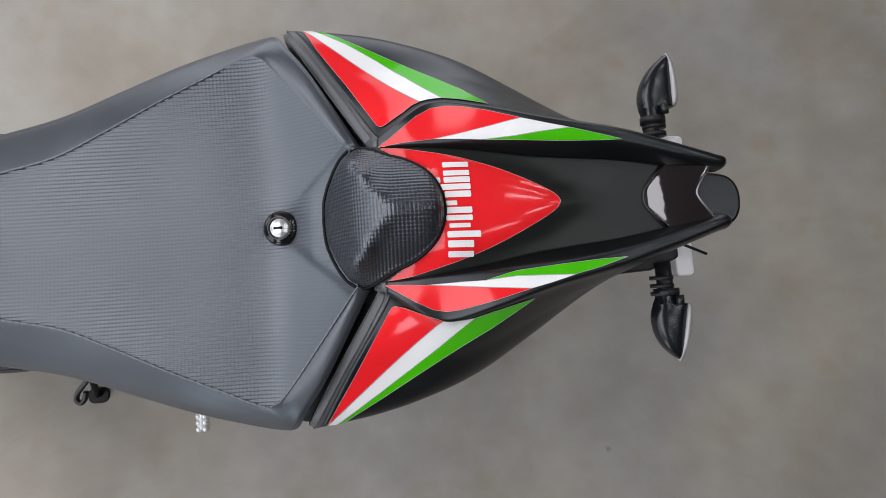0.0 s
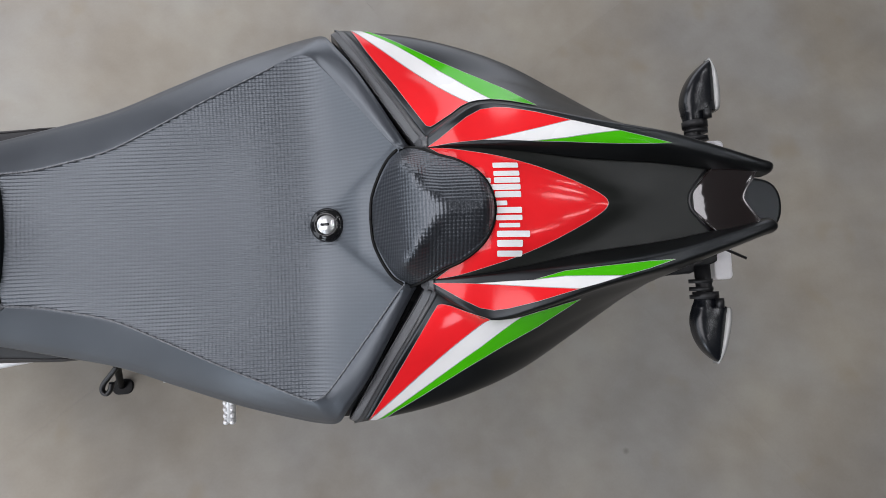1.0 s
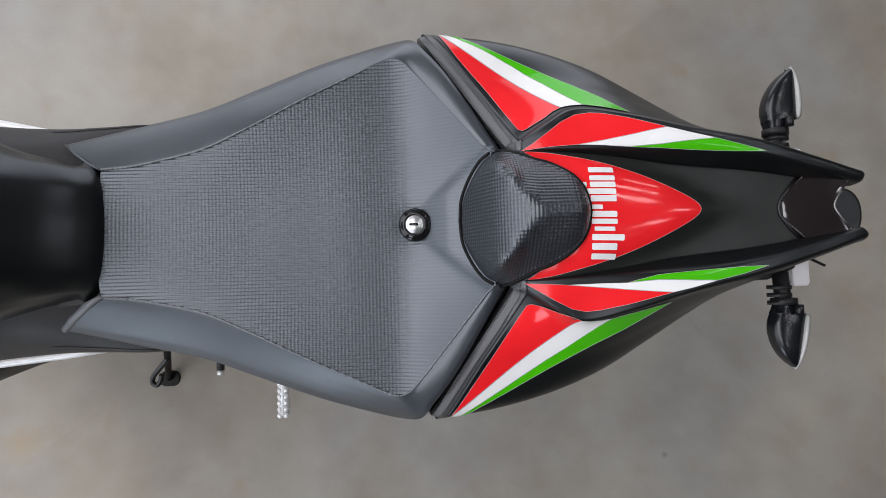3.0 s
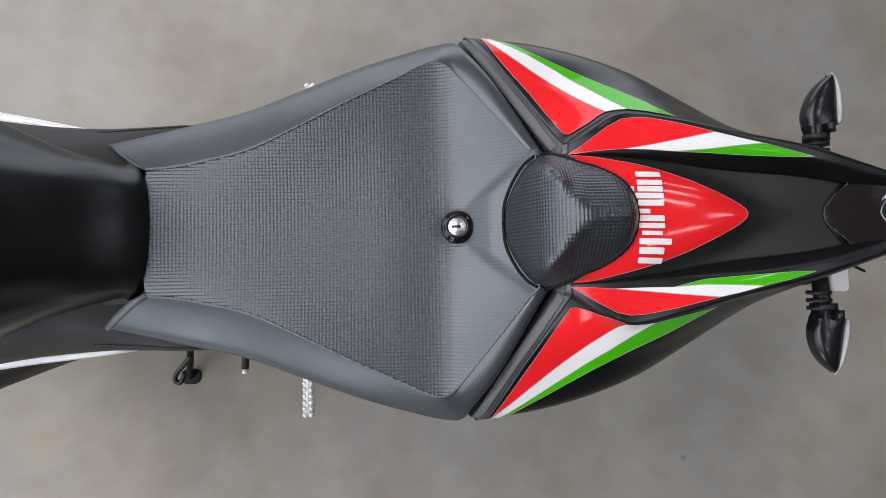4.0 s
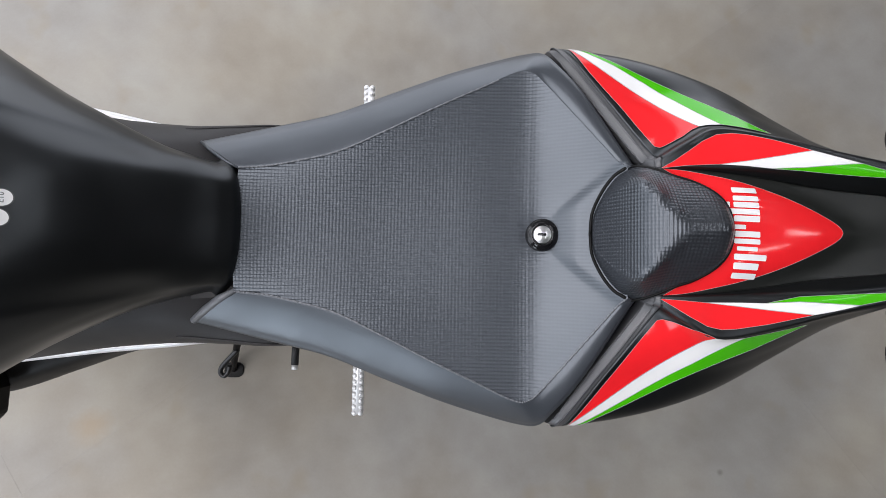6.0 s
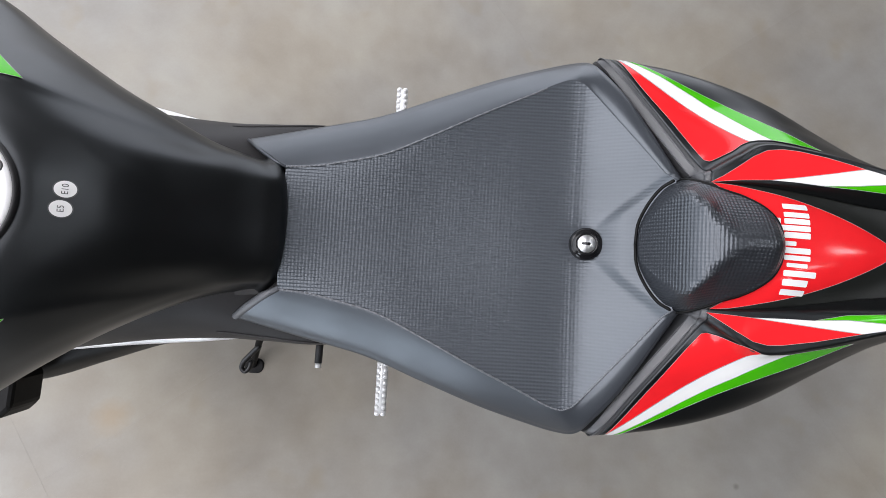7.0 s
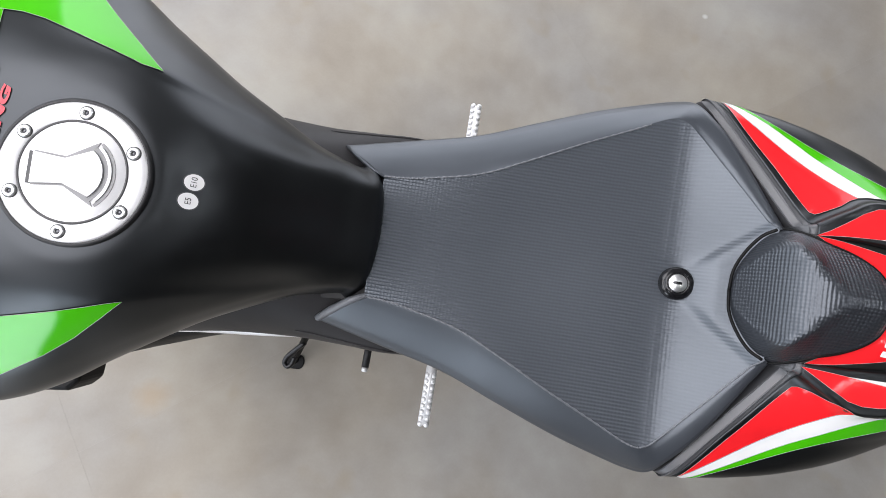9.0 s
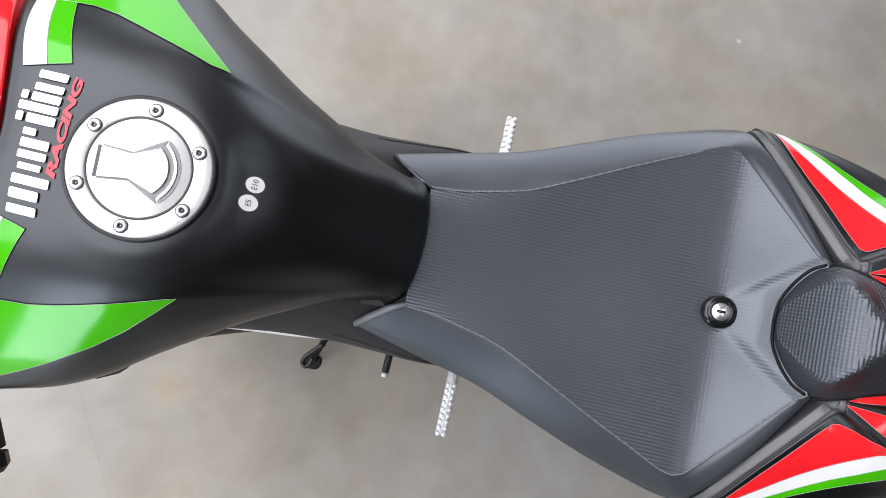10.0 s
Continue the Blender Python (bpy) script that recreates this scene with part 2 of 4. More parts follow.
def sheet(grid, up=True):
    """A bmesh of quads over a grid of places; up: turned so that most faces look up."""
    bm = bmesh.new()
    rows = [[bm.verts.new(p) for p in row] for row in grid]
    for a, b in zip(rows, rows[1:]):
        for i in range(len(a) - 1):
            q = [a[i], a[i + 1], b[i + 1], b[i]]
            if len({tuple(round(c, 6) for c in v.co) for v in q}) >= 3:
                bm.faces.new(q)
    bmesh.ops.remove_doubles(bm, verts=bm.verts, dist=1e-5)
    bm.normal_update()
    if up and sum(f.normal.z * f.calc_area() for f in bm.faces) < 0:
        bmesh.ops.reverse_faces(bm, faces=bm.faces)
    return bm


def loft(rows, nu, nv):
    """A smooth grid through rows of (u, v, w) places."""
    across = np.array([spline(r, nv) for r in rows])
    return spline(across, nu)


def both(half):
    """A half section from the middle outwards, made whole."""
    return [(u, -v, w) for u, v, w in reversed(half[1:])] + list(half)


def flipped(grid):
    g = np.array(grid, float)
    g[..., 1] *= -1
    return g


def box_bm(x0, y0, z0, x1, y1, z1):
    bm = bmesh.new()
    bmesh.ops.create_cube(bm, size=1)
    bmesh.ops.transform(bm, matrix=Matrix.Translation(((x0 + x1) / 2, (y0 + y1) / 2, (z0 + z1) / 2)) @ Matrix.Diagonal((x1 - x0, y1 - y0, z1 - z0, 1)), verts=bm.verts)
    return bm


def tube_bm(path, radius, sides=12, flat=1.0):
    """A closed round bar along a path; radius: one number or one for each point."""
    path = [Vector(p) for p in path]
    rs = radius if isinstance(radius, (list, tuple)) else [radius] * len(path)
    bm = bmesh.new()
    rings = []
    for i, p in enumerate(path):
        d = (path[min(i + 1, len(path) - 1)] - path[max(i - 1, 0)]).normalized()
        side = d.cross(Vector((0, 0, 1)))
        side = side.normalized() if side.length > 0.05 else Vector((1, 0, 0))
        over = side.cross(d).normalized()
        rings.append([bm.verts.new(p + rs[i] * (math.cos(a) * side + flat * math.sin(a) * over)) for a in np.linspace(0, 2 * math.pi, sides, endpoint=False)])
    for a, b in zip(rings, rings[1:]):
        for i in range(sides):
            bm.faces.new([a[i], a[(i + 1) % sides], b[(i + 1) % sides], b[i]])
    bm.faces.new(rings[0])
    bm.faces.new(list(reversed(rings[-1])))
    bmesh.ops.recalc_face_normals(bm, faces=bm.faces)
    return bm


def lathe_bm(profile, m, sides=48):
    """A turned body: profile of (radius, height) from the axis outwards and round, at the pose m."""
    bm = bmesh.new()
    rings = []
    for r, h in profile:
        if r < 1e-6:
            rings.append([bm.verts.new((0, 0, h))])
        else:
            rings.append([bm.verts.new((r * math.cos(a), r * math.sin(a), h)) for a in np.linspace(0, 2 * math.pi, sides, endpoint=False)])
    for a, b in zip(rings, rings[1:]):
        for i in range(sides):
            j = (i + 1) % sides
            q = [a[i % len(a)], a[j % len(a)], b[j % len(b)], b[i % len(b)]]
            q = list(dict.fromkeys(q))
            if len(q) > 2:
                bm.faces.new(q)
    bmesh.ops.recalc_face_normals(bm, faces=bm.faces)
    bmesh.ops.transform(bm, matrix=m, verts=bm.verts)
    return bm


def prism_bm(outline, z0, z1, m=None):
    bm = bmesh.new()
    low = [bm.verts.new((x, y, z0)) for x, y in outline]
    top = [bm.verts.new((x, y, z1)) for x, y in outline]
    n = len(outline)
    bm.faces.new(low)
    bm.faces.new(top)
    for i in range(n):
        bm.faces.new([low[i], low[(i + 1) % n], top[(i + 1) % n], top[i]])
    bmesh.ops.recalc_face_normals(bm, faces=bm.faces)
    if m is not None:
        bmesh.ops.transform(bm, matrix=m, verts=bm.verts)
    return bm


def tree_of(*bms):
    """One search tree over some sheets, to lay decals on."""
    verts, polys = [], []
    for bm in bms:
        bm.verts.index_update()
        k = len(verts)
        verts += [v.co.copy() for v in bm.verts]
        polys += [[v.index + k for v in f.verts] for f in bm.faces]
    return BVHTree.FromPolygons(verts, polys)


def drape(bm, tree, lift=0.0006, step=0.006):
    """Cuts a flat decal into small cells and lays it on the surface below, with a thin edge."""
    xs, ys = [v.co.x for v in bm.verts], [v.co.y for v in bm.verts]
    for axis, lo, hi in ((0, min(xs), max(xs)), (1, min(ys), max(ys))):
        for c in np.arange(lo + step, hi, step):
            co, no = Vector((0, 0, 0)), Vector((0, 0, 0))
            co[axis], no[axis] = c, 1
            bmesh.ops.bisect_plane(bm, geom=bm.verts[:] + bm.edges[:] + bm.faces[:], plane_co=co, plane_no=no, dist=1e-7)
    for v in bm.verts:
        hit = tree.ray_cast(Vector((v.co.x, v.co.y, 2)), Vector((0, 0, -1)))
        if hit[0] is None:
            near = tree.find_nearest(Vector((v.co.x, v.co.y, 0.92)))
            v.co.z = near[0].z + lift
        else:
            v.co = hit[0] + hit[1] * (lift if hit[1].z > 0 else -lift)
    bm.normal_update()
    if sum(f.normal.z * f.calc_area() for f in bm.faces) < 0:
        bmesh.ops.reverse_faces(bm, faces=bm.faces)
    return bm


def poly_bm(outline):
    bm = bmesh.new()
    bm.faces.new([bm.verts.new((x, y, 0)) for x, y in outline])
    return bm


def rounded(x0, y0, x1, y1, r, n=4):
    out = []
    for cx, cy, a0 in ((x1 - r, y1 - r, 0), (x0 + r, y1 - r, 90), (x0 + r, y0 + r, 180), (x1 - r, y0 + r, 270)):
        out += [(cx + r * math.cos(radians(a0 + 90 * i / n)), cy + r * math.sin(radians(a0 + 90 * i / n))) for i in range(n + 1)]
    return out


def text_bm(words, size, m, shear=0.0, bold=0.0):
    """Flat lettering in the built-in font, centred, at the pose m."""
    curve = bpy.data.curves.new("lettering", "FONT")
    curve.body, curve.size, curve.shear, curve.align_x, curve.align_y, curve.offset = words, size, shear, "CENTER", "CENTER", bold
    ob = bpy.data.objects.new("lettering", curve)
    data = bpy.data.meshes.new_from_object(ob)
    bm = bmesh.new()
    bm.from_mesh(data)
    bpy.data.objects.remove(ob)
    bpy.data.meshes.remove(data)
    bmesh.ops.transform(bm, matrix=m, verts=bm.verts)
    return bm


# ---- the room ----
def tile_mesh(size):
    bm = box_bm(-size / 2, -size / 2, -0.008, size / 2, size / 2, 0)
    bmesh.ops.bevel(bm, geom=[e for e in bm.edges if all(v.co.z > -0.001 for v in e.verts)], offset=0.0001, segments=1, affect="EDGES")
    data = bpy.data.meshes.new("floor_tile")
    bm.to_mesh(data)
    bm.free()
    data.materials.append(floor_mat)
    return data


floor = part("floor", box_bm(-6.6, -6.6, -0.2, 6.6, 6.6, -0.0003), joint_mat, smooth=False)
tagged(floor, "large mottled grey-brown stone-look floor tiles", "floor", kind="structure")
ceiling = part("ceiling", box_bm(-4.6, -4.6, 3.4, 4.6, 4.6, 3.5), ceiling_mat, smooth=False)
tagged(ceiling, "plain grey ceiling of the showroom", "ceiling", kind="structure")


def wall_bm(length, hole):
    """A wall along x, 0.1 thick, with an opening (x0, x1, z0, z1) right through."""
    x0, x1, z0, z1 = hole
    bm = bmesh.new()
    h = length / 2
    for b in ((-h, 0, x0, 3.4), (x1, 0, h, 3.4), (x0, 0, x1, z0), (x0, z1, x1, 3.4)):
        c = box_bm(b[0], -0.05, b[1], b[2], 0.05, b[3])
        data = bpy.data.meshes.new("piece")
        c.to_mesh(data)
        c.free()
        bm.from_mesh(data)
        bpy.data.meshes.remove(data)
    return bm


def window_frame(name, m, hole):
    x0, x1, z0, z1 = hole
    win = part(name, box_bm(x0, -0.09, z0 - 0.04, x1, 0.06, z0), silver, smooth=False)
    tagged(win, "large shop window in a metal frame", "window", kind="structure")
    for b in ((x0, z0, x0 + 0.05, z1), (x1 - 0.05, z0, x1, z1), ((x0 + x1) / 2 - 0.03, z0, (x0 + x1) / 2 + 0.03, z1), (x0, z1 - 0.05, x1, z1)):
        part("window_frame", box_bm(b[0], 0.0, b[1], b[2], 0.045, b[3]), silver, win, smooth=False)
    win.matrix_world = m


# walls stay out of view; south and east are darkened for the bike's reflections
for name, m, hole in (("wall_north", pose(0, 4.55, 0), (-3.4, 2.8, 0.1, 2.9)), ("wall_south", pose(0, -4.55, 0, 0, 0, 180), (1.80, 3.40, 0.0, 2.3)), ("wall_west", pose(-4.55, 0, 0, 0, 0, 90), (-3.75, 3.55, 0.3, 3.3))):
    wall = part(name, wall_bm(9.2, hole), dark_wall if name == "wall_south" else wall_mat, smooth=False)
    wall.matrix_world = m
    tagged(wall, "unseen grey showroom wall with a wide window opening", "wall", kind="structure")
    window_frame({"wall_north": "window_1", "wall_west": "window_2", "wall_south": "window_3"}[name], m, hole)
for name, b in (("wall_east", (4.5, -4.5, 0, 4.6, 4.5, 3.4)),):
    tagged(part(name, box_bm(*b), dark_wall, smooth=False), "unseen dark grey showroom wall, set dark for reflections", "wall", kind="structure")

# tube lamps on the ceiling
tube_glow = material("lamp_glow", (1, 1, 1), 0.5)
nodes_of(tube_glow)[2].inputs["Emission Color"].default_value = (0.94, 0.95, 1.0, 1)
nodes_of(tube_glow)[2].inputs["Emission Strength"].default_value = 24
first = new("ceiling_lamp")
tagged(first, "short white tube lamp fixed under the ceiling", "lamp", group="tube lamps under the ceiling")
part("housing", box_bm(-0.3, -0.05, 0.03, 0.3, 0.05, 0.08), wall_mat, first, smooth=False)
part("diffuser", tube_bm([(-0.28, 0, 0), (0.28, 0, 0)], 0.04, 14, 0.6), tube_glow, first)
spots = [(1.0, -1.6), (1.5, -0.9), (2.0, -0.3), (1.05, 0.1), (1.3, 0.7), (1.7, 1.6)]
first.matrix_world = pose(spots[0][0], spots[0][1], 3.32)
for x, y in spots[1:]:
    copy_thing(first, pose(x, y, 3.32))

# ---- the motorcycle ----
LEAN, YAW = 12.0, 0.65
bike = new("motorcycle")
bike.matrix_world = pose(0, 0.1828, 0, LEAN) @ pose(0, 0, 0, 0, 0, YAW)
tagged(bike, "matte black sports motorcycle with tricolour stripes on its side stand", "motorcycle")

# tail: cross sections from the middle outwards, as (u, v, w)
SIDE = [
    [(0.128, 0.061, 0.944), (0.128, 0.065, 0.948), (0.128, 0.083, 0.946), (0.128, 0.090, 0.944), (0.127, 0.098, 0.928), (0.110, 0.146, 0.892), (0.085, 0.204, 0.856), (0.085, 0.188, 0.804)],
    [(0.156, 0.058, 0.949), (0.156, 0.065, 0.955), (0.156, 0.095, 0.948), (0.156, 0.103, 0.945), (0.156, 0.109, 0.930), (0.150, 0.146, 0.897), (0.140, 0.190, 0.860), (0.140, 0.172, 0.808)],
    [(0.200, 0.052, 0.954), (0.200, 0.062, 0.966), (0.200, 0.085, 0.965), (0.200, 0.093, 0.962), (0.200, 0.099, 0.946), (0.198, 0.132, 0.908), (0.195, 0.168, 0.864), (0.195, 0.148, 0.815)],
    [(0.250, 0.044, 0.957), (0.250, 0.057, 0.976), (0.250, 0.069, 0.978), (0.250, 0.077, 0.976), (0.250, 0.083, 0.957), (0.250, 0.107, 0.918), (0.250, 0.134, 0.870), (0.250, 0.115, 0.825)],
    [(0.318, 0.037, 0.960), (0.318, 0.046, 0.981), (0.318, 0.053, 0.985), (0.318, 0.061, 0.983), (0.318, 0.067, 0.966), (0.318, 0.076, 0.930), (0.318, 0.086, 0.882), (0.318, 0.072, 0.840)],
    [(0.370, 0.029, 0.960), (0.370, 0.034, 0.978), (0.370, 0.039, 0.982), (0.370, 0.046, 0.981), (0.370, 0.051, 0.967), (0.370, 0.054, 0.940), (0.370, 0.055, 0.905), (0.370, 0.048, 0.880)],
    [(0.412, 0.020, 0.962), (0.412, 0.022, 0.974), (0.412, 0.027, 0.980), (0.412, 0.033, 0.979), (0.412, 0.037, 0.969), (0.412, 0.038, 0.955), (0.412, 0.036, 0.942), (0.412, 0.028, 0.936)],
    [(0.423, 0.022, 0.965), (0.423, 0.023, 0.972), (0.423, 0.027, 0.976), (0.423, 0.031, 0.975), (0.423, 0.034, 0.968), (0.423, 0.034, 0.960), (0.423, 0.032, 0.952), (0.423, 0.027, 0.948)],
    [(0.426, 0.026, 0.966), (0.426, 0.026, 0.967), (0.426, 0.027, 0.968), (0.426, 0.028, 0.968), (0.426, 0.029, 0.967), (0.426, 0.029, 0.965), (0.426, 0.028, 0.963), (0.426, 0.027, 0.963)],
]
# the front lip of the shell: foot of the gap wall, edge, shoulder, crest, back of the crest
LIP_TOP = [
    [(0.094, 0.060, 0.905), (0.094, 0.063, 0.905), (0.094, 0.066, 0.903), (0.093, 0.070, 0.900)],
    [(0.093, 0.060, 0.920), (0.093, 0.063, 0.920), (0.092, 0.066, 0.919), (0.091, 0.070, 0.917)],
    [(0.094, 0.061, 0.926), (0.094, 0.064, 0.927), (0.093, 0.067, 0.926), (0.092, 0.071, 0.924)],
    [(0.097, 0.061, 0.931), (0.097, 0.064, 0.933), (0.097, 0.068, 0.933), (0.096, 0.073, 0.930)],
    [(0.101, 0.061, 0.935), (0.101, 0.064, 0.938), (0.101, 0.068, 0.938), (0.101, 0.073, 0.935)],
]
LIP_EDGE = [(0.0850, 0.0755, 0.9065), (0.0445, 0.1422, 0.8765), (0.0065, 0.2075, 0.8460)]
LIP_CUT = [(0.0046, -0.020), (0.0050, 0.0050), (0.0060, 0.0072), (0.0126, 0.0122), (0.0155, 0.0120)]
UNDER = [(0.018, 0.192, 0.790), (0.020, 0.193, 0.800), (0.023, 0.195, 0.801), (0.026, 0.196, 0.802), (0.029, 0.196, 0.802)]


def shell_rows(shift):
    """The whole shell; shift: how far its lip stands back on this side."""
    out = []
    for top, (back, rise), under in zip(LIP_TOP, LIP_CUT, UNDER):
        lip = [(u + c * (back + shift), v + d * (back + shift), w + rise * k) for (u, v, w), c, d, k in zip(LIP_EDGE, (0.863, 0.863, 0.95), (0.505, 0.505, 0.28), (0.85, 1.0, 0.65))]
        out.append(top + lip + [under])
    return out + SIDE


side_right = loft(shell_rows(-0.0022), 160, 90)
side_left = flipped(loft(shell_rows(0.0024), 160, 90))
# shell shifted a little right towards its lower edge to fit the camera's view
for g in (side_right, side_left):
    g[..., 1] += 0.0035 * np.clip((0.945 - g[..., 2]) / 0.07, 0, 1)
side_right_tree = tree_of(sheet(side_right))
side_left_tree = tree_of(sheet(side_left))
# grey trim lines each panel's front edge; its colour also carries the sheen
CREST = 50
tail_panels = []
for grid in (side_right, side_left):
    panel = part("tail_side_panel", sheet(grid[CREST:]), matte_black, bike, "matte black tail side panel with red, white and green stripes", solid=0.0006)
    part("edge_trim", sheet(grid[: CREST + 1]), trim_sheen_grey, panel, "grey trim along the panel's front edge, coloured paler for its sheen", solid=0.0006)
    tail_panels.append(panel)
tail_right, tail_left = tail_panels

CENTRE = [
    [(0.100, 0, 0.925), (0.100, 0.02, 0.926), (0.100, 0.040, 0.930), (0.100, 0.056, 0.936), (0.100, 0.064, 0.937)],
    [(0.128, 0, 0.952), (0.128, 0.02, 0.952), (0.128, 0.038, 0.950), (0.128, 0.053, 0.946), (0.128, 0.064, 0.942)],
    [(0.160, 0, 0.966), (0.160, 0.02, 0.966), (0.160, 0.036, 0.963), (0.160, 0.050, 0.955), (0.160, 0.062, 0.946)],
    [(0.200, 0, 0.970), (0.200, 0.018, 0.969), (0.200, 0.032, 0.965), (0.200, 0.044, 0.957), (0.200, 0.056, 0.951)],
    [(0.235, 0, 0.970), (0.235, 0.013, 0.969), (0.235, 0.024, 0.965), (0.235, 0.036, 0.957), (0.235, 0.050, 0.953)],
    [(0.262, 0, 0.968), (0.262, 0.009, 0.966), (0.262, 0.019, 0.960), (0.262, 0.031, 0.956), (0.262, 0.046, 0.955)],
    [(0.285, 0, 0.962), (0.285, 0.008, 0.960), (0.285, 0.018, 0.957), (0.285, 0.030, 0.956), (0.285, 0.043, 0.956)],
    [(0.320, 0, 0.957), (0.320, 0.010, 0.957), (0.320, 0.020, 0.957), (0.320, 0.030, 0.957), (0.320, 0.040, 0.958)],
    [(0.372, 0, 0.955), (0.372, 0.009, 0.955), (0.372, 0.016, 0.955), (0.372, 0.024, 0.956), (0.372, 0.032, 0.957)],
]
centre_grid = loft([both(r) for r in CENTRE], 70, 60)
centre_tree = tree_of(sheet(centre_grid))
tail_cover = part("tail_cover", sheet(centre_grid), cover_black_lifted, bike, "matte black tail cover with a red shield decal", solid=0.0025)


film = grain(material("clear_film_edge", (0.4, 0.39, 0.38), 0.35), 200, 0.1)


def decal(name, outline, mat, tree, parent, label="", lift=0.0006, step=0.006):
    bm = drape(poly_bm(outline), tree, lift, step)
    start = next(e for e in bm.edges if e.is_boundary)
    loop, v, e = [], start.verts[0], start
    while True:
        loop.append(v.co.copy())
        v = e.other_vert(v)
        e = next(x for x in v.link_edges if x.is_boundary and x is not e)
        if e is start or len(loop) > 2000:
            break
    ob = part(name, bm, mat, parent, label)
    part("film_edge", tube_bm(loop + loop[:1], 0.00018, 4), film, parent)
    return ob


# red shield on the cover
edge = spline([(0.104, 0.0625), (0.1250, 0.0597), (0.1504, 0.0532), (0.1755, 0.0460), (0.2004, 0.0370), (0.2254, 0.0258), (0.2509, 0.0128), (0.2620, 0.0050), (0.2648, 0.0)], 30)[:, :2]
front = spline([(0.104, -0.0625), (0.135, -0.040), (0.152, -0.018), (0.156, 0.0), (0.152, 0.018), (0.135, 0.040), (0.104, 0.0625)], 20)[1:-1]
shield = [tuple(p) for p in edge] + [(x, -y) for x, y in edge[::-1][1:]] + [tuple(p) for p in front]
decal("red_shield", shield, red, centre_tree, tail_cover, "glossy red shield decal")

# the maker's name becomes plain white bars: spans along the base line, foot and head as shares of the height
LOGO = [(0.0, 0.062, 0, 1), (0.10, 0.17, 0, 1), (0.20, 0.265, -0.28, 1), (0.30, 0.345, 0.1, 0.9), (0.375, 0.43, 0, 1), (0.45, 0.515, 0, 1), (0.62, 0.685, 0, 1), (0.535, 0.585, 0.55, 1), (0.62, 0.685, 1.12, 1.36), (0.70, 0.76, 0, 1.36), (0.775, 0.835, 0, 1), (0.775, 0.835, 1.12, 1.36), (0.85, 0.905, 0, 1), (0.94, 1.0, 0, 1)]


def name_bars(foot0, foot1, head, tree, parent, lift=0.0014):
    """White bars in a row from foot0 to foot1; head: the way from the base line to the tops."""
    a, b, h = Vector(foot0), Vector(foot1), Vector(head)

    def put(s0, h0, x, y):
        return a + (b - a) * (s0 + x / (b - a).length) + h * (h0 + y / h.length)

    for s0, s1, h0, h1 in LOGO:
        wide, tall = (b - a).length * (s1 - s0), h.length * (h1 - h0)
        box = [put(s0, h0, x, y) for x, y in rounded(0, 0, wide, tall, min(wide, tall) * 0.2)]
        part("white_bar", drape(poly_bm([(p.x, p.y) for p in box]), tree, lift, 0.004), white, parent)


name_bars((0.1827, -0.0448), (0.1826, 0.0402), (-0.0232, 0.0008), centre_tree, tail_cover)

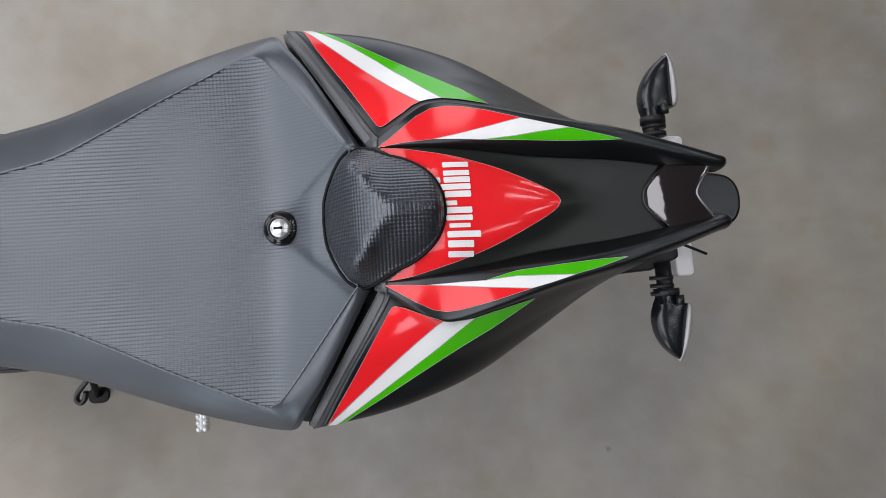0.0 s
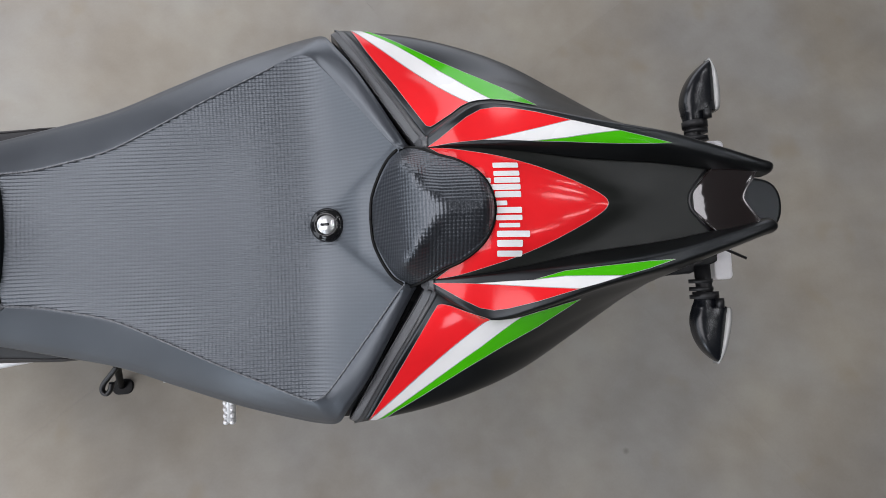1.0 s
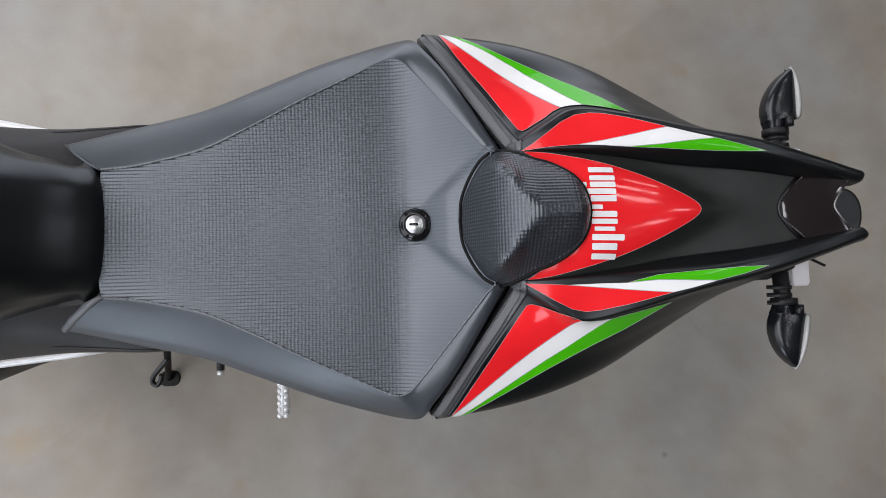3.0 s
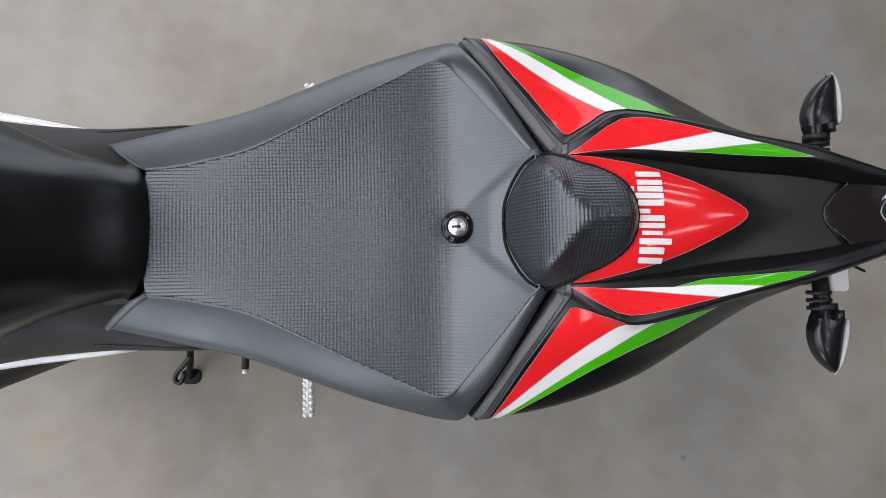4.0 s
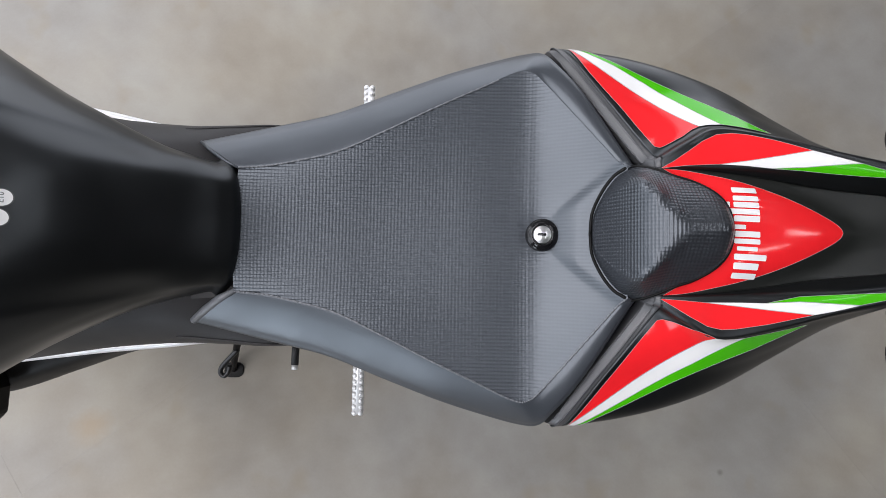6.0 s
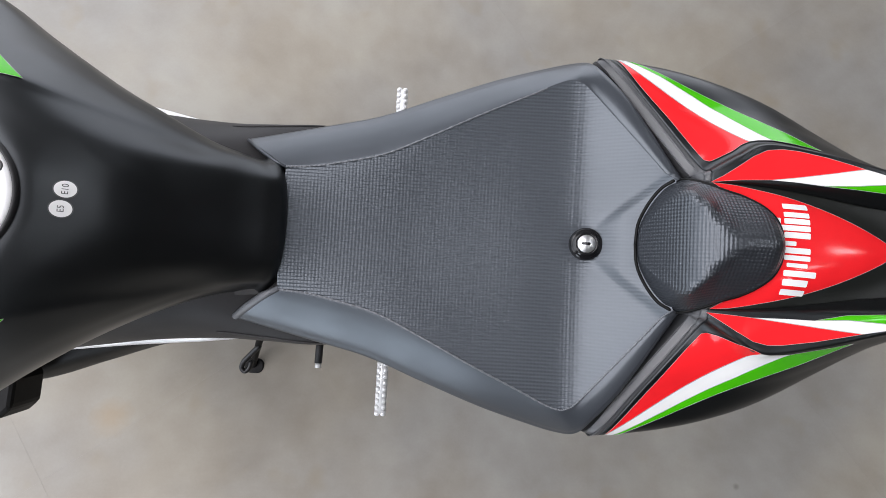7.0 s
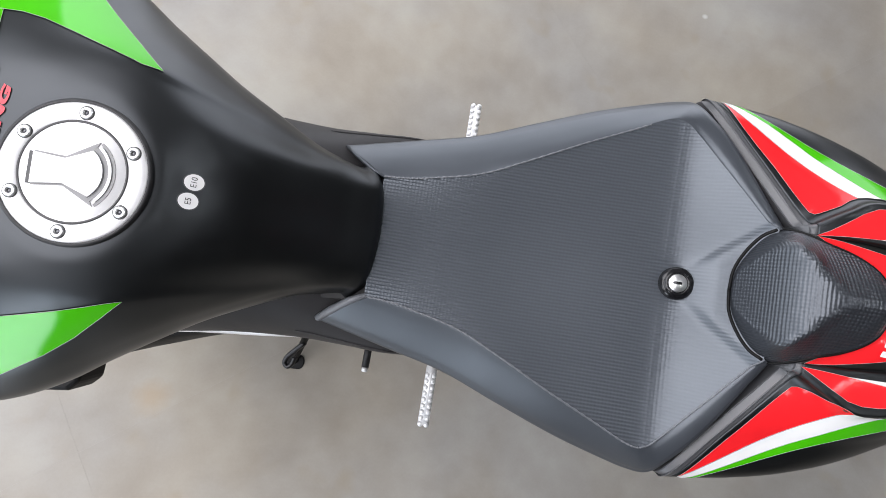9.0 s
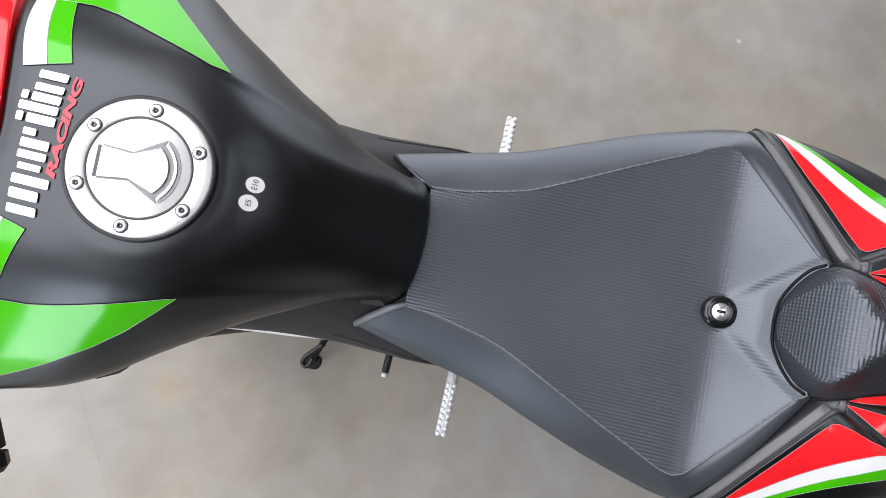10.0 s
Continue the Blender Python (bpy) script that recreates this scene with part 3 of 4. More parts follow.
# stripes laid by hand; each side traced in the camera's view, not quite alike
STRIPES = {
    1: (
        ("red_stripe", red, [(0.0305, 0.2125), (0.0482, 0.1799), (0.0760, 0.1361), (0.1041, 0.0885), (0.1082, 0.0866), (0.1120, 0.0880), (0.1285, 0.0971), (0.1374, 0.1040), (0.1454, 0.1078)]),
        ("white_stripe", white, [(0.0308, 0.2132), (0.1458, 0.1082), (0.1543, 0.1096), (0.1667, 0.1097), (0.1342, 0.1426), (0.1073, 0.1667), (0.0786, 0.1888), (0.0390, 0.2132)]),
        ("green_stripe", green, [(0.0397, 0.2132), (0.0786, 0.1892), (0.1075, 0.1671), (0.1345, 0.1430), (0.1672, 0.1097), (0.1832, 0.1060), (0.2091, 0.0982), (0.1873, 0.1208), (0.1627, 0.1397), (0.1362, 0.1583), (0.1080, 0.1763), (0.0789, 0.1943), (0.0490, 0.2115)]),
        ("red_stripe", red, [(0.1025, 0.0634), (0.1122, 0.0686), (0.1258, 0.0784), (0.1398, 0.0888), (0.1536, 0.0956), (0.1665, 0.0964), (0.1788, 0.0942), (0.2029, 0.0867), (0.2318, 0.0764), (0.2066, 0.0721), (0.1764, 0.0676), (0.1534, 0.0649), (0.1250, 0.0645)]),
        ("white_stripe", white, [(0.1538, 0.0648), (0.1766, 0.0674), (0.2068, 0.0719), (0.2324, 0.0762), (0.2510, 0.0704), (0.2740, 0.0640), (0.2505, 0.0626), (0.2259, 0.0611), (0.1963, 0.0607), (0.1762, 0.0630)]),
        ("green_stripe", green, [(0.1968, 0.0604), (0.2260, 0.0608), (0.2508, 0.0623), (0.2748, 0.0638), (0.2958, 0.0575), (0.3208, 0.0503), (0.3011, 0.0512), (0.2763, 0.0530), (0.2514, 0.0552), (0.2263, 0.0579)]),
    ),
    -1: (
        ("red_stripe", red, [(0.0330, 0.2063), (0.0629, 0.1590), (0.0927, 0.1101), (0.1066, 0.0874), (0.1107, 0.0861), (0.1193, 0.0883), (0.1338, 0.0944), (0.1529, 0.1020)]),
        ("white_stripe", white, [(0.0335, 0.2068), (0.1533, 0.1024), (0.1617, 0.1030), (0.1719, 0.1018), (0.1821, 0.1011), (0.1478, 0.1310), (0.1206, 0.1521), (0.0915, 0.1729), (0.0615, 0.1934), (0.0410, 0.2075)]),
        ("green_stripe", green, [(0.0424, 0.2072), (0.0617, 0.1938), (0.0917, 0.1733), (0.1208, 0.1525), (0.1481, 0.1313), (0.1826, 0.1010), (0.1959, 0.0968), (0.2221, 0.0901), (0.2374, 0.0867), (0.2248, 0.0960), (0.2008, 0.1128), (0.1754, 0.1282), (0.1490, 0.1455), (0.1207, 0.1633), (0.0913, 0.1811), (0.0613, 0.1981), (0.0491, 0.2061)]),
        ("red_stripe", red, [(0.1011, 0.0657), (0.1131, 0.0732), (0.1282, 0.0828), (0.1436, 0.0910), (0.1565, 0.0937), (0.1689, 0.0926), (0.1933, 0.0873), (0.2177, 0.0807), (0.2309, 0.0773), (0.1936, 0.0739), (0.1691, 0.0712), (0.1389, 0.0681), (0.1185, 0.0666)]),
        ("white_stripe", white, [(0.1395, 0.0680), (0.1692, 0.0709), (0.1938, 0.0736), (0.2314, 0.0771), (0.2471, 0.0735), (0.2687, 0.0677), (0.2426, 0.0664), (0.2184, 0.0656), (0.1914, 0.0675), (0.1692, 0.0674)]),
        ("green_stripe", green, [(0.1918, 0.0672), (0.2186, 0.0653), (0.2428, 0.0661), (0.2692, 0.0674), (0.2926, 0.0621), (0.3161, 0.0552), (0.2932, 0.0556), (0.2682, 0.0573), (0.2435, 0.0591), (0.2189, 0.0609)]),
    ),
}
for s, tree, owner in ((1, side_right_tree, tail_right), (-1, side_left_tree, tail_left)):
    for word, mat, poly in STRIPES[s]:
        decal(word, [(x, s * y) for x, y in poly], mat, tree, owner, lift=0.0009, step=0.004)

# passenger pad
PAD = [(0.0465, 0.004, 0.898, 0.896, 0.9), (0.0485, 0.022, 0.905, 0.896, 0.9), (0.057, 0.043, 0.925, 0.897, 0.85), (0.067, 0.060, 0.945, 0.900, 0.80), (0.076, 0.0665, 0.959, 0.910, 0.70), (0.086, 0.0660, 0.969, 0.926, 0.52), (0.098, 0.0605, 0.977, 0.938, 0.26), (0.111, 0.0530, 0.982, 0.948, 0.08), (0.126, 0.0470, 0.983, 0.954, 0.08), (0.140, 0.0375, 0.984, 0.962, 0.08), (0.149, 0.0275, 0.982, 0.967, 0.08), (0.155, 0.0165, 0.976, 0.968, 0.2), (0.158, 0.006, 0.968, 0.967, 0.3)]
pad_rows = []
for u, hw, wc, we, flat in PAD:
    row = []
    for s in np.linspace(-1, 1, 25):
        a = abs(s)
        fall = max(0.0, (a - flat) / (1 - flat))
        row.append((u, s * hw, we + (wc - we) * (1 - 0.75 * fall - 0.25 * fall**3)))
    row = [(u, -hw, we - 0.02)] + row + [(u, hw, we - 0.02)]
    pad_rows.append(row)
pad_rows = [[(u, v, min(w, 0.885)) for u, v, w in pad_rows[0]]] + pad_rows + [[(u + 0.001, v, w - 0.02) for u, v, w in pad_rows[-1]]]
pad_bm = sheet(loft(pad_rows, 60, 60))
lengthwise, sideways = (pad_bm.verts.layers.float.new(word) for word in ("lengthwise", "sideways"))
pad_u, pad_w = [r[0] for r in PAD], [r[2] for r in PAD]
pad_run = np.concatenate([[0], np.cumsum(np.hypot(np.diff(pad_u), np.diff(pad_w)))])
for v in pad_bm.verts:
    v[lengthwise] = float(np.interp(v.co.x, pad_u, pad_run))
    v[sideways] = math.copysign(math.hypot(v.co.y, max(0, float(np.interp(v.co.x, pad_u, pad_w)) - v.co.z)), v.co.y)
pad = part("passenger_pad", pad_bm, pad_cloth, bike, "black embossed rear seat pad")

# rider's seat
TOP = [(-0.335, 0.0685, 0.853, 0.845), (-0.305, 0.0705, 0.8487, 0.847), (-0.273, 0.0765, 0.8465, 0.849), (-0.225, 0.0885, 0.8458, 0.852), (-0.175, 0.1110, 0.8468, 0.857), (-0.12, 0.1378, 0.8510, 0.8625), (-0.07, 0.1605, 0.8570, 0.8670), (-0.03, 0.1780, 0.8608, 0.871), (-0.0135, 0.1770, 0.8622, 0.8725), (0.0, 0.1640, 0.8720, 0.8765), (0.0275, 0.1285, 0.883, 0.883), (0.055, 0.0920, 0.8930, 0.889), (0.068, 0.0745, 0.897, 0.891), (0.0755, 0.0655, 0.899, 0.892)]


def fold(x, k):
    """0 below zero, x above, rounded over about k."""
    return k * math.log1p(math.exp(min(60, x / k)))


top_line = spline(TOP, 150)
fore = spline([r for r in TOP if r[0] < -0.013], 120)


def seat_height(u, v):
    hw = float(np.interp(u, top_line[:, 0], top_line[:, 1]))
    wc, we = (float(np.interp(u, fore[:, 0], fore[:, k])) for k in (2, 3))
    a = abs(v) / hw
    # level in front, the rear wings rise behind a fold beside the lock
    w = wc + (we - wc) * a**2 + 0.0010 * (1 - a**8) + (0.475 + 0.015 * a * a) * fold(u + 0.0105, 0.0085)
    # the raised wedge between the lock and the pad
    k = min(1, max(0, (u - 0.002) / 0.03))
    w += 0.0062 * k * (1 - 1 / (1 + math.exp(-(abs(v) - 0.010 - 0.86 * max(0, u)) / 0.0024)))
    return w - 0.0035 * math.exp(-((u / 0.018) ** 2 + (v / 0.020) ** 2))


seat_grid = [[(u, x * hw, seat_height(u, x * hw)) for x in np.linspace(-1, 1, 141)] for u, hw, _, _ in top_line]
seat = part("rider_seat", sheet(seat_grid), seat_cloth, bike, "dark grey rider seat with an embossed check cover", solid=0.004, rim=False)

# stations along the cover's edge, and the outer edge of the vinyl side at each of them
STATIONS = [-0.335, -0.273, -0.225, -0.175, -0.12, -0.07, -0.03, -0.0135, 0.0, 0.0275, 0.068, 0.0755]
OUTER = [(-0.390, 0.1045, 0.812), (-0.300, 0.126, 0.812), (-0.235, 0.141, 0.818), (-0.170, 0.165, 0.824), (-0.105, 0.188, 0.832), (-0.050, 0.2035, 0.838), (-0.018, 0.2105, 0.842), (0.0010, 0.2085, 0.853), (0.0133, 0.1912, 0.870), (0.0394, 0.1530, 0.8870), (0.0798, 0.0807, 0.907), (0.0868, 0.0697, 0.909)]
outer_line = spline(OUTER, 1101)
rim = [np.array(row[-1]) for row in seat_grid]
flank = []
for a in rim:
    at = float(np.interp(a[0], STATIONS, range(12)))
    b = outer_line[int(round(at * 100))]
    rear = min(1, max(0, (at - 6) / 2))
    up = np.array((0, 0, 0.0034 - 0.0008 * rear))
    out = (b - a) * np.array((1, 1, 0))
    out = out / np.linalg.norm(out)
    under = b + np.array((0, 0, -0.035)) - out * 0.012
    flank.append([a, a + (b - a) * 0.06 + (0, 0, 0.0014 - 0.0011 * rear), a + (b - a) * 0.3 + up, a + (b - a) * 0.62 + up * 1.25, a + (b - a) * 0.88 + up * 0.7, b + (0, 0, -0.005), under])
flank_grid = np.array([spline(r, 40) for r in flank])
part("seat_flank", sheet(flank_grid), vinyl, bike, "smooth dark grey vinyl seat side", solid=0.003, rim=False)
part("seat_flank", sheet(flipped(flank_grid)), vinyl, bike, "smooth dark grey vinyl seat side", solid=0.003, rim=False)
for s in (1, -1):
    line = [(u, s * v, w + 0.0010) for u, v, w in spline(rim, 600) if s < 0 or u < -0.05]
    part("seam_piping", tube_bm(line, [0.0009 + 0.0003 * math.sin(k * math.pi / 4) for k in range(len(line))], 6), piping_and_lit_welt_grey, seat)
# black tubes stand in for shade in the gaps round pad and seat rear
front_gap = [(0.0735, 0.0655), (0.0645, 0.0585), (0.0548, 0.0430), (0.0468, 0.0220), (0.0450, 0.0)]
front_gap = [(u, v, seat_height(u, v) - 0.0004) for u, v in front_gap]
rear_gap = [(u + 0.0003, hw + 0.0003, we - 0.0006) for u, hw, _, we, _ in PAD[5:]] + [(0.1590, 0.0, 0.9665)]
half_gap = front_gap[::-1] + [(0.0785, 0.0685, 0.912)] + rear_gap
part("pad_gap_shade", tube_bm(spline(half_gap + [(u, -v, w) for u, v, w in half_gap[-2::-1]], 120), 0.0018, 8), deep_black, bike)
# the left welt is coloured paler to stand in for light on it
for s, thick in ((1, 0.45), (-1, 1.0)):
    part("front_welt", tube_bm([(-0.334, s * 0.0675, 0.8455), (-0.352, s * 0.0765, 0.838), (-0.372, s * 0.0905, 0.826), (-0.388, s * 0.1030, 0.814)], [thick * r for r in (0.003, 0.0045, 0.0048, 0.004)], 10), vinyl if s > 0 else piping_and_lit_welt_grey, seat)
for s in (1, -1):
    part("gap_shade_tube", tube_bm([tuple(p * (1, s, 1)) for p in spline([(0.000, 0.192, 0.796), (0.010, 0.1965, 0.804), (0.027, 0.176, 0.818), (0.051, 0.1445, 0.832), (0.077, 0.099, 0.850), (0.090, 0.071, 0.862)], 24)], [0.011] + [0.0165] * 22 + [0.012], 10), deep_black, bike)
# unseen fillers under the seat, added to stop floor light showing through the gaps
part("corner_filler", prism_bm([(0.06, 0.07), (0.085, 0.085), (0.12, 0.07), (0.12, -0.07), (0.085, -0.085), (0.06, -0.07)], 0.84, 0.876), rough_black, bike, smooth=False)
part("under_seat_filler", prism_bm([(-0.30, 0.06), (-0.10, 0.13), (0.0, 0.185), (0.03, 0.185), (0.10, 0.09), (0.30, 0.06), (0.30, -0.06), (0.10, -0.09), (0.03, -0.185), (0.0, -0.185), (-0.10, -0.13), (-0.30, -0.06)], 0.775, 0.812), rough_black, bike, "black filler under the seat, added to keep its gaps dark", smooth=False, bevel=0.004)

# added block that shuts out light between tank and seat
part("seat_front_filler", prism_bm([(-0.385, 0.078), (-0.30, 0.070), (-0.30, -0.070), (-0.385, -0.078)], 0.77, 0.832), rough_black, bike, smooth=False)

# seat lock
lock_pose = pose(-0.0005, -0.0005, 0.8705, 0, -9, 0)
lock = part("seat_lock", lathe_bm([(0, 0.002), (0.0100, 0.002), (0.0103, 0.0075), (0.0122, 0.0080), (0.0132, 0.0060), (0.0152, 0.0056), (0.0176, 0.0036), (0.0182, -0.012)], lock_pose), gloss_black, bike, "black round seat lock with a metal keyway")
barrel = part("lock_barrel", lathe_bm([(0, 0.0088), (0.0076, 0.0088), (0.0082, 0.0078), (0.0090, 0.0078), (0.0098, 0.0070), (0.0100, 0.001)], lock_pose), silver, lock, "bright metal lock barrel")
part("keyhole", prism_bm(rounded(-0.0054, -0.0014, 0.0040, 0.0014, 0.0009), 0.0060, 0.0091, lock_pose), gloss_black, lock)

# tank: half sections from the middle
TANK = [
    [(-0.3275, 0, 0.828), (-0.3283, 0.022, 0.828), (-0.3315, 0.045, 0.827), (-0.3365, 0.060, 0.823), (-0.343, 0.068, 0.818), (-0.352, 0.078, 0.800), (-0.36, 0.080, 0.770)],
    [(-0.3290, 0, 0.858), (-0.3298, 0.022, 0.857), (-0.3332, 0.045, 0.855), (-0.3395, 0.061, 0.850), (-0.348, 0.070, 0.842), (-0.360, 0.082, 0.820), (-0.37, 0.086, 0.780)],
    [(-0.3410, 0, 0.874), (-0.3415, 0.022, 0.873), (-0.3445, 0.045, 0.870), (-0.353, 0.062, 0.862), (-0.358, 0.068, 0.852), (-0.366, 0.074, 0.828), (-0.37, 0.076, 0.785)],
    [(-0.372, 0, 0.900), (-0.372, 0.023, 0.899), (-0.373, 0.046, 0.893), (-0.376, 0.065, 0.880), (-0.379, 0.0715, 0.866), (-0.386, 0.0775, 0.842), (-0.39, 0.078, 0.790)],
    [(-0.410, 0, 0.944), (-0.410, 0.025, 0.942), (-0.410, 0.050, 0.932), (-0.410, 0.067, 0.911), (-0.410, 0.078, 0.893), (-0.410, 0.0835, 0.868), (-0.41, 0.082, 0.800)],
    [(-0.450, 0, 0.988), (-0.450, 0.028, 0.985), (-0.450, 0.056, 0.973), (-0.450, 0.082, 0.945), (-0.450, 0.096, 0.925), (-0.450, 0.103, 0.892), (-0.45, 0.093, 0.810)],
    [(-0.485, 0, 1.012), (-0.485, 0.032, 1.010), (-0.485, 0.064, 1.000), (-0.485, 0.094, 0.973), (-0.485, 0.114, 0.944), (-0.485, 0.1215, 0.905), (-0.485, 0.110, 0.820)],
    [(-0.520, 0, 1.022), (-0.520, 0.038, 1.021), (-0.520, 0.074, 1.014), (-0.520, 0.104, 0.995), (-0.520, 0.1335, 0.957), (-0.520, 0.144, 0.916), (-0.52, 0.128, 0.830)],
    [(-0.560, 0, 1.029), (-0.560, 0.042, 1.028), (-0.560, 0.082, 1.021), (-0.560, 0.116, 1.002), (-0.560, 0.158, 0.954), (-0.560, 0.170, 0.912), (-0.56, 0.150, 0.830)],
    [(-0.600, 0, 1.032), (-0.600, 0.044, 1.031), (-0.600, 0.088, 1.022), (-0.600, 0.126, 1.000), (-0.600, 0.181, 0.952), (-0.600, 0.198, 0.912), (-0.60, 0.172, 0.830)],
    [(-0.650, 0, 1.031), (-0.650, 0.045, 1.030), (-0.650, 0.092, 1.020), (-0.650, 0.134, 0.996), (-0.650, 0.201, 0.946), (-0.650, 0.222, 0.906), (-0.65, 0.195, 0.825)],
    [(-0.680, 0, 1.027), (-0.686, 0.045, 1.026), (-0.700, 0.094, 1.016), (-0.714, 0.138, 0.990), (-0.724, 0.215, 0.937), (-0.726, 0.244, 0.893), (-0.72, 0.208, 0.810)],
    [(-0.682, 0, 1.010), (-0.688, 0.045, 1.009), (-0.702, 0.094, 0.999), (-0.724, 0.140, 0.978), (-0.748, 0.221, 0.924), (-0.752, 0.252, 0.882), (-0.74, 0.212, 0.798)],
]
tank_grid = loft([both(r) for r in TANK], 110, 100)
# the cover is moved slightly right lower down, to match the camera's view
tank_grid[..., 1] += 0.0035 * np.clip((0.96 - tank_grid[..., 2]) / 0.06, 0, 1)
# raised collar round the filler
for p in tank_grid.reshape(-1, 3):
    d = math.hypot(p[0] + 0.5605, p[1] + 0.0025)
    if d < 0.1 and p[2] > 0.96:
        plane = 1.0275 - 0.11 * (p[0] + 0.5605) * 0.8
        k = 1 / (1 + math.exp((d - 0.070) / 0.0045))
        p[2] += (plane - p[2]) * k
# a soft crease runs back from the tip of each flash
for p in tank_grid.reshape(-1, 3):
    away = (abs(p[1]) - 0.0985 + 0.2136 * (p[0] + 0.52)) / (0.010 if abs(p[1]) > 0.0985 - 0.2136 * (p[0] + 0.52) else 0.005)
    if -0.56 < p[0] < -0.38 and p[2] > 0.85:
        p[2] += 0.0022 * math.exp(-(away**2)) * min(1, (p[0] + 0.56) / 0.03, (-0.38 - p[0]) / 0.06)
# a shallow raised tongue runs down the rear slope behind the stickers
for p in tank_grid.reshape(-1, 3):
    reach = ((p[0] + 0.475) / 0.062) ** 2 + (p[1] / 0.042) ** 2
    if p[0] > -0.48 and p[2] > 0.86:
        p[2] += 0.0016 / (1 + math.exp((reach - 1) / 0.09)) * min(1, (p[0] + 0.48) / 0.03)
tank_tree = tree_of(sheet(tank_grid))
tank = part("fuel_tank", sheet(tank_grid), matte_black, bike, "matte black fuel tank cover with green flashes", solid=0.003)

FLASH = {
    1: ([(-0.5205, 0.0985), (-0.5510, 0.1233), (-0.5782, 0.1453), (-0.6075, 0.1700), (-0.6350, 0.1890), (-0.6620, 0.2040), (-0.6930, 0.2160)], [(-0.6930, 0.1300), (-0.6683, 0.1321), (-0.6534, 0.1326), (-0.6304, 0.1287), (-0.6055, 0.1211), (-0.5758, 0.1119), (-0.5540, 0.1055), (-0.5357, 0.1000)]),
    -1: ([(-0.5183, 0.1006), (-0.5366, 0.1172), (-0.5629, 0.1397), (-0.5925, 0.1611), (-0.6314, 0.1847), (-0.6598, 0.1994), (-0.6900, 0.2138)], [(-0.6900, 0.1345), (-0.6648, 0.1344), (-0.6399, 0.1328), (-0.6149, 0.1281), (-0.5902, 0.1220), (-0.5666, 0.1157), (-0.5446, 0.1089), (-0.5300, 0.1040)]),
}
for s in (1, -1):
    outer, inner = FLASH[s]
    decal("green_flash", [(x, s * y) for x, y in outer + inner], green, tank_tree, tank, lift=0.0009, step=0.005)
    decal("green_band", [(-0.6572, s * 0.0652), (-0.6383, s * 0.0703), (-0.6545, s * 0.1025), (-0.6700, s * 0.1325), (-0.6875, s * 0.1305), (-0.6725, s * 0.0985)], green, tank_tree, tank, lift=0.0009, step=0.005)
    decal("white_band", [(-0.6767, s * 0.0597), (-0.6577, s * 0.0650), (-0.6730, s * 0.0985), (-0.6880, s * 0.1305), (-0.7040, s * 0.1290), (-0.6905, s * 0.0930)], white, tank_tree, tank, lift=0.0009, step=0.005)

name_bars((-0.6314, -0.0600), (-0.6353, 0.0590), (-0.0250, 0.0005), tank_tree, tank)
word = text_bm("RACING", 0.0165, pose(-0.6262, 0.0150, 0, 0, 0, 90) @ Matrix.Diagonal((1.36, 0.62, 1, 1)), 0.22, 0.0008)
part("lettering", drape(word, tank_tree, 0.0009, 0.006), red_ink, tank, "red printed word")

# filler cap, tilted with the tank top
cap_pose = pose(-0.5605, -0.0025, 1.0282, 0, 5.2, 0)
cap = part("fuel_cap", lathe_bm([(0, 0.0035), (0.0402, 0.0035), (0.0410, 0.0030), (0.0414, 0.0012), (0.0420, 0.0030), (0.0428, 0.0036), (0.0555, 0.0036), (0.0578, 0.0022), (0.0582, -0.006)], cap_pose, 96), cap_metal, bike, "round pale aluminium fuel filler cap with six bolts")
# dark rings put in for shade in the groove, rim gap and bolt recesses
part("cap_groove", lathe_bm([(0.0402, 0.0034), (0.0406, 0.00395), (0.0418, 0.00395), (0.0422, 0.0034)], cap_pose, 96), dark_ink_and_shade, cap)
part("cap_edge_ring", lathe_bm([(0.0570, 0.0030), (0.0580, 0.0034), (0.0600, 0.0026), (0.0606, -0.004)], cap_pose, 96), rough_black, cap)
for i in range(6):
    a = radians(32 + 60 * i - 4)
    bolt_pose = cap_pose @ pose(0.0487 * math.cos(a), 0.0487 * math.sin(a), 0.0030)
    bolt = part("bolt", lathe_bm([(0, 0.0009), (0.0021, 0.0009), (0.0023, 0.0022), (0.0046, 0.0022), (0.0050, 0.0014), (0.0050, 0)], bolt_pose, 20), silver, cap)
    part("bolt_recess", lathe_bm([(0.0048, 0.0009), (0.0058, 0.0010), (0.0060, 0.0002)], bolt_pose, 24), dark_ink_and_shade, cap)
    part("hex_socket", prism_bm([(0.0020 * math.cos(radians(60 * k)), 0.0020 * math.sin(radians(60 * k))) for k in range(6)], 0.0010, 0.0013, bolt_pose), steel, cap)


def arc(r, a0, a1, n):
    return [(r * math.cos(radians(a)), r * math.sin(radians(a))) for a in np.linspace(a0, a1, n)]


# key flap of the cap: a waisted plate with a curved finger slot behind it
flap_pose = cap_pose @ pose(0, 0, 0.0035, 0, 0, 3)
flap = [(-0.0300, 0.0125), (-0.0300, -0.0125), (-0.006, -0.0100), (0.0145, -0.0185)] + arc(0.0235, -52, 52, 16) + [(0.0145, 0.0185), (-0.006, 0.0100)]
part("key_flap", prism_bm(flap, 0.0, 0.0026, flap_pose), cap_metal, cap, smooth=False, bevel=0.0006)
# grey inlays stand in for the shade inside the flap's slots
part("finger_slot", prism_bm(arc(0.0272, -54, 54, 18) + arc(0.0230, 54, -54, 18), 0.0002, 0.0008, flap_pose), slot_shade, cap, smooth=False)
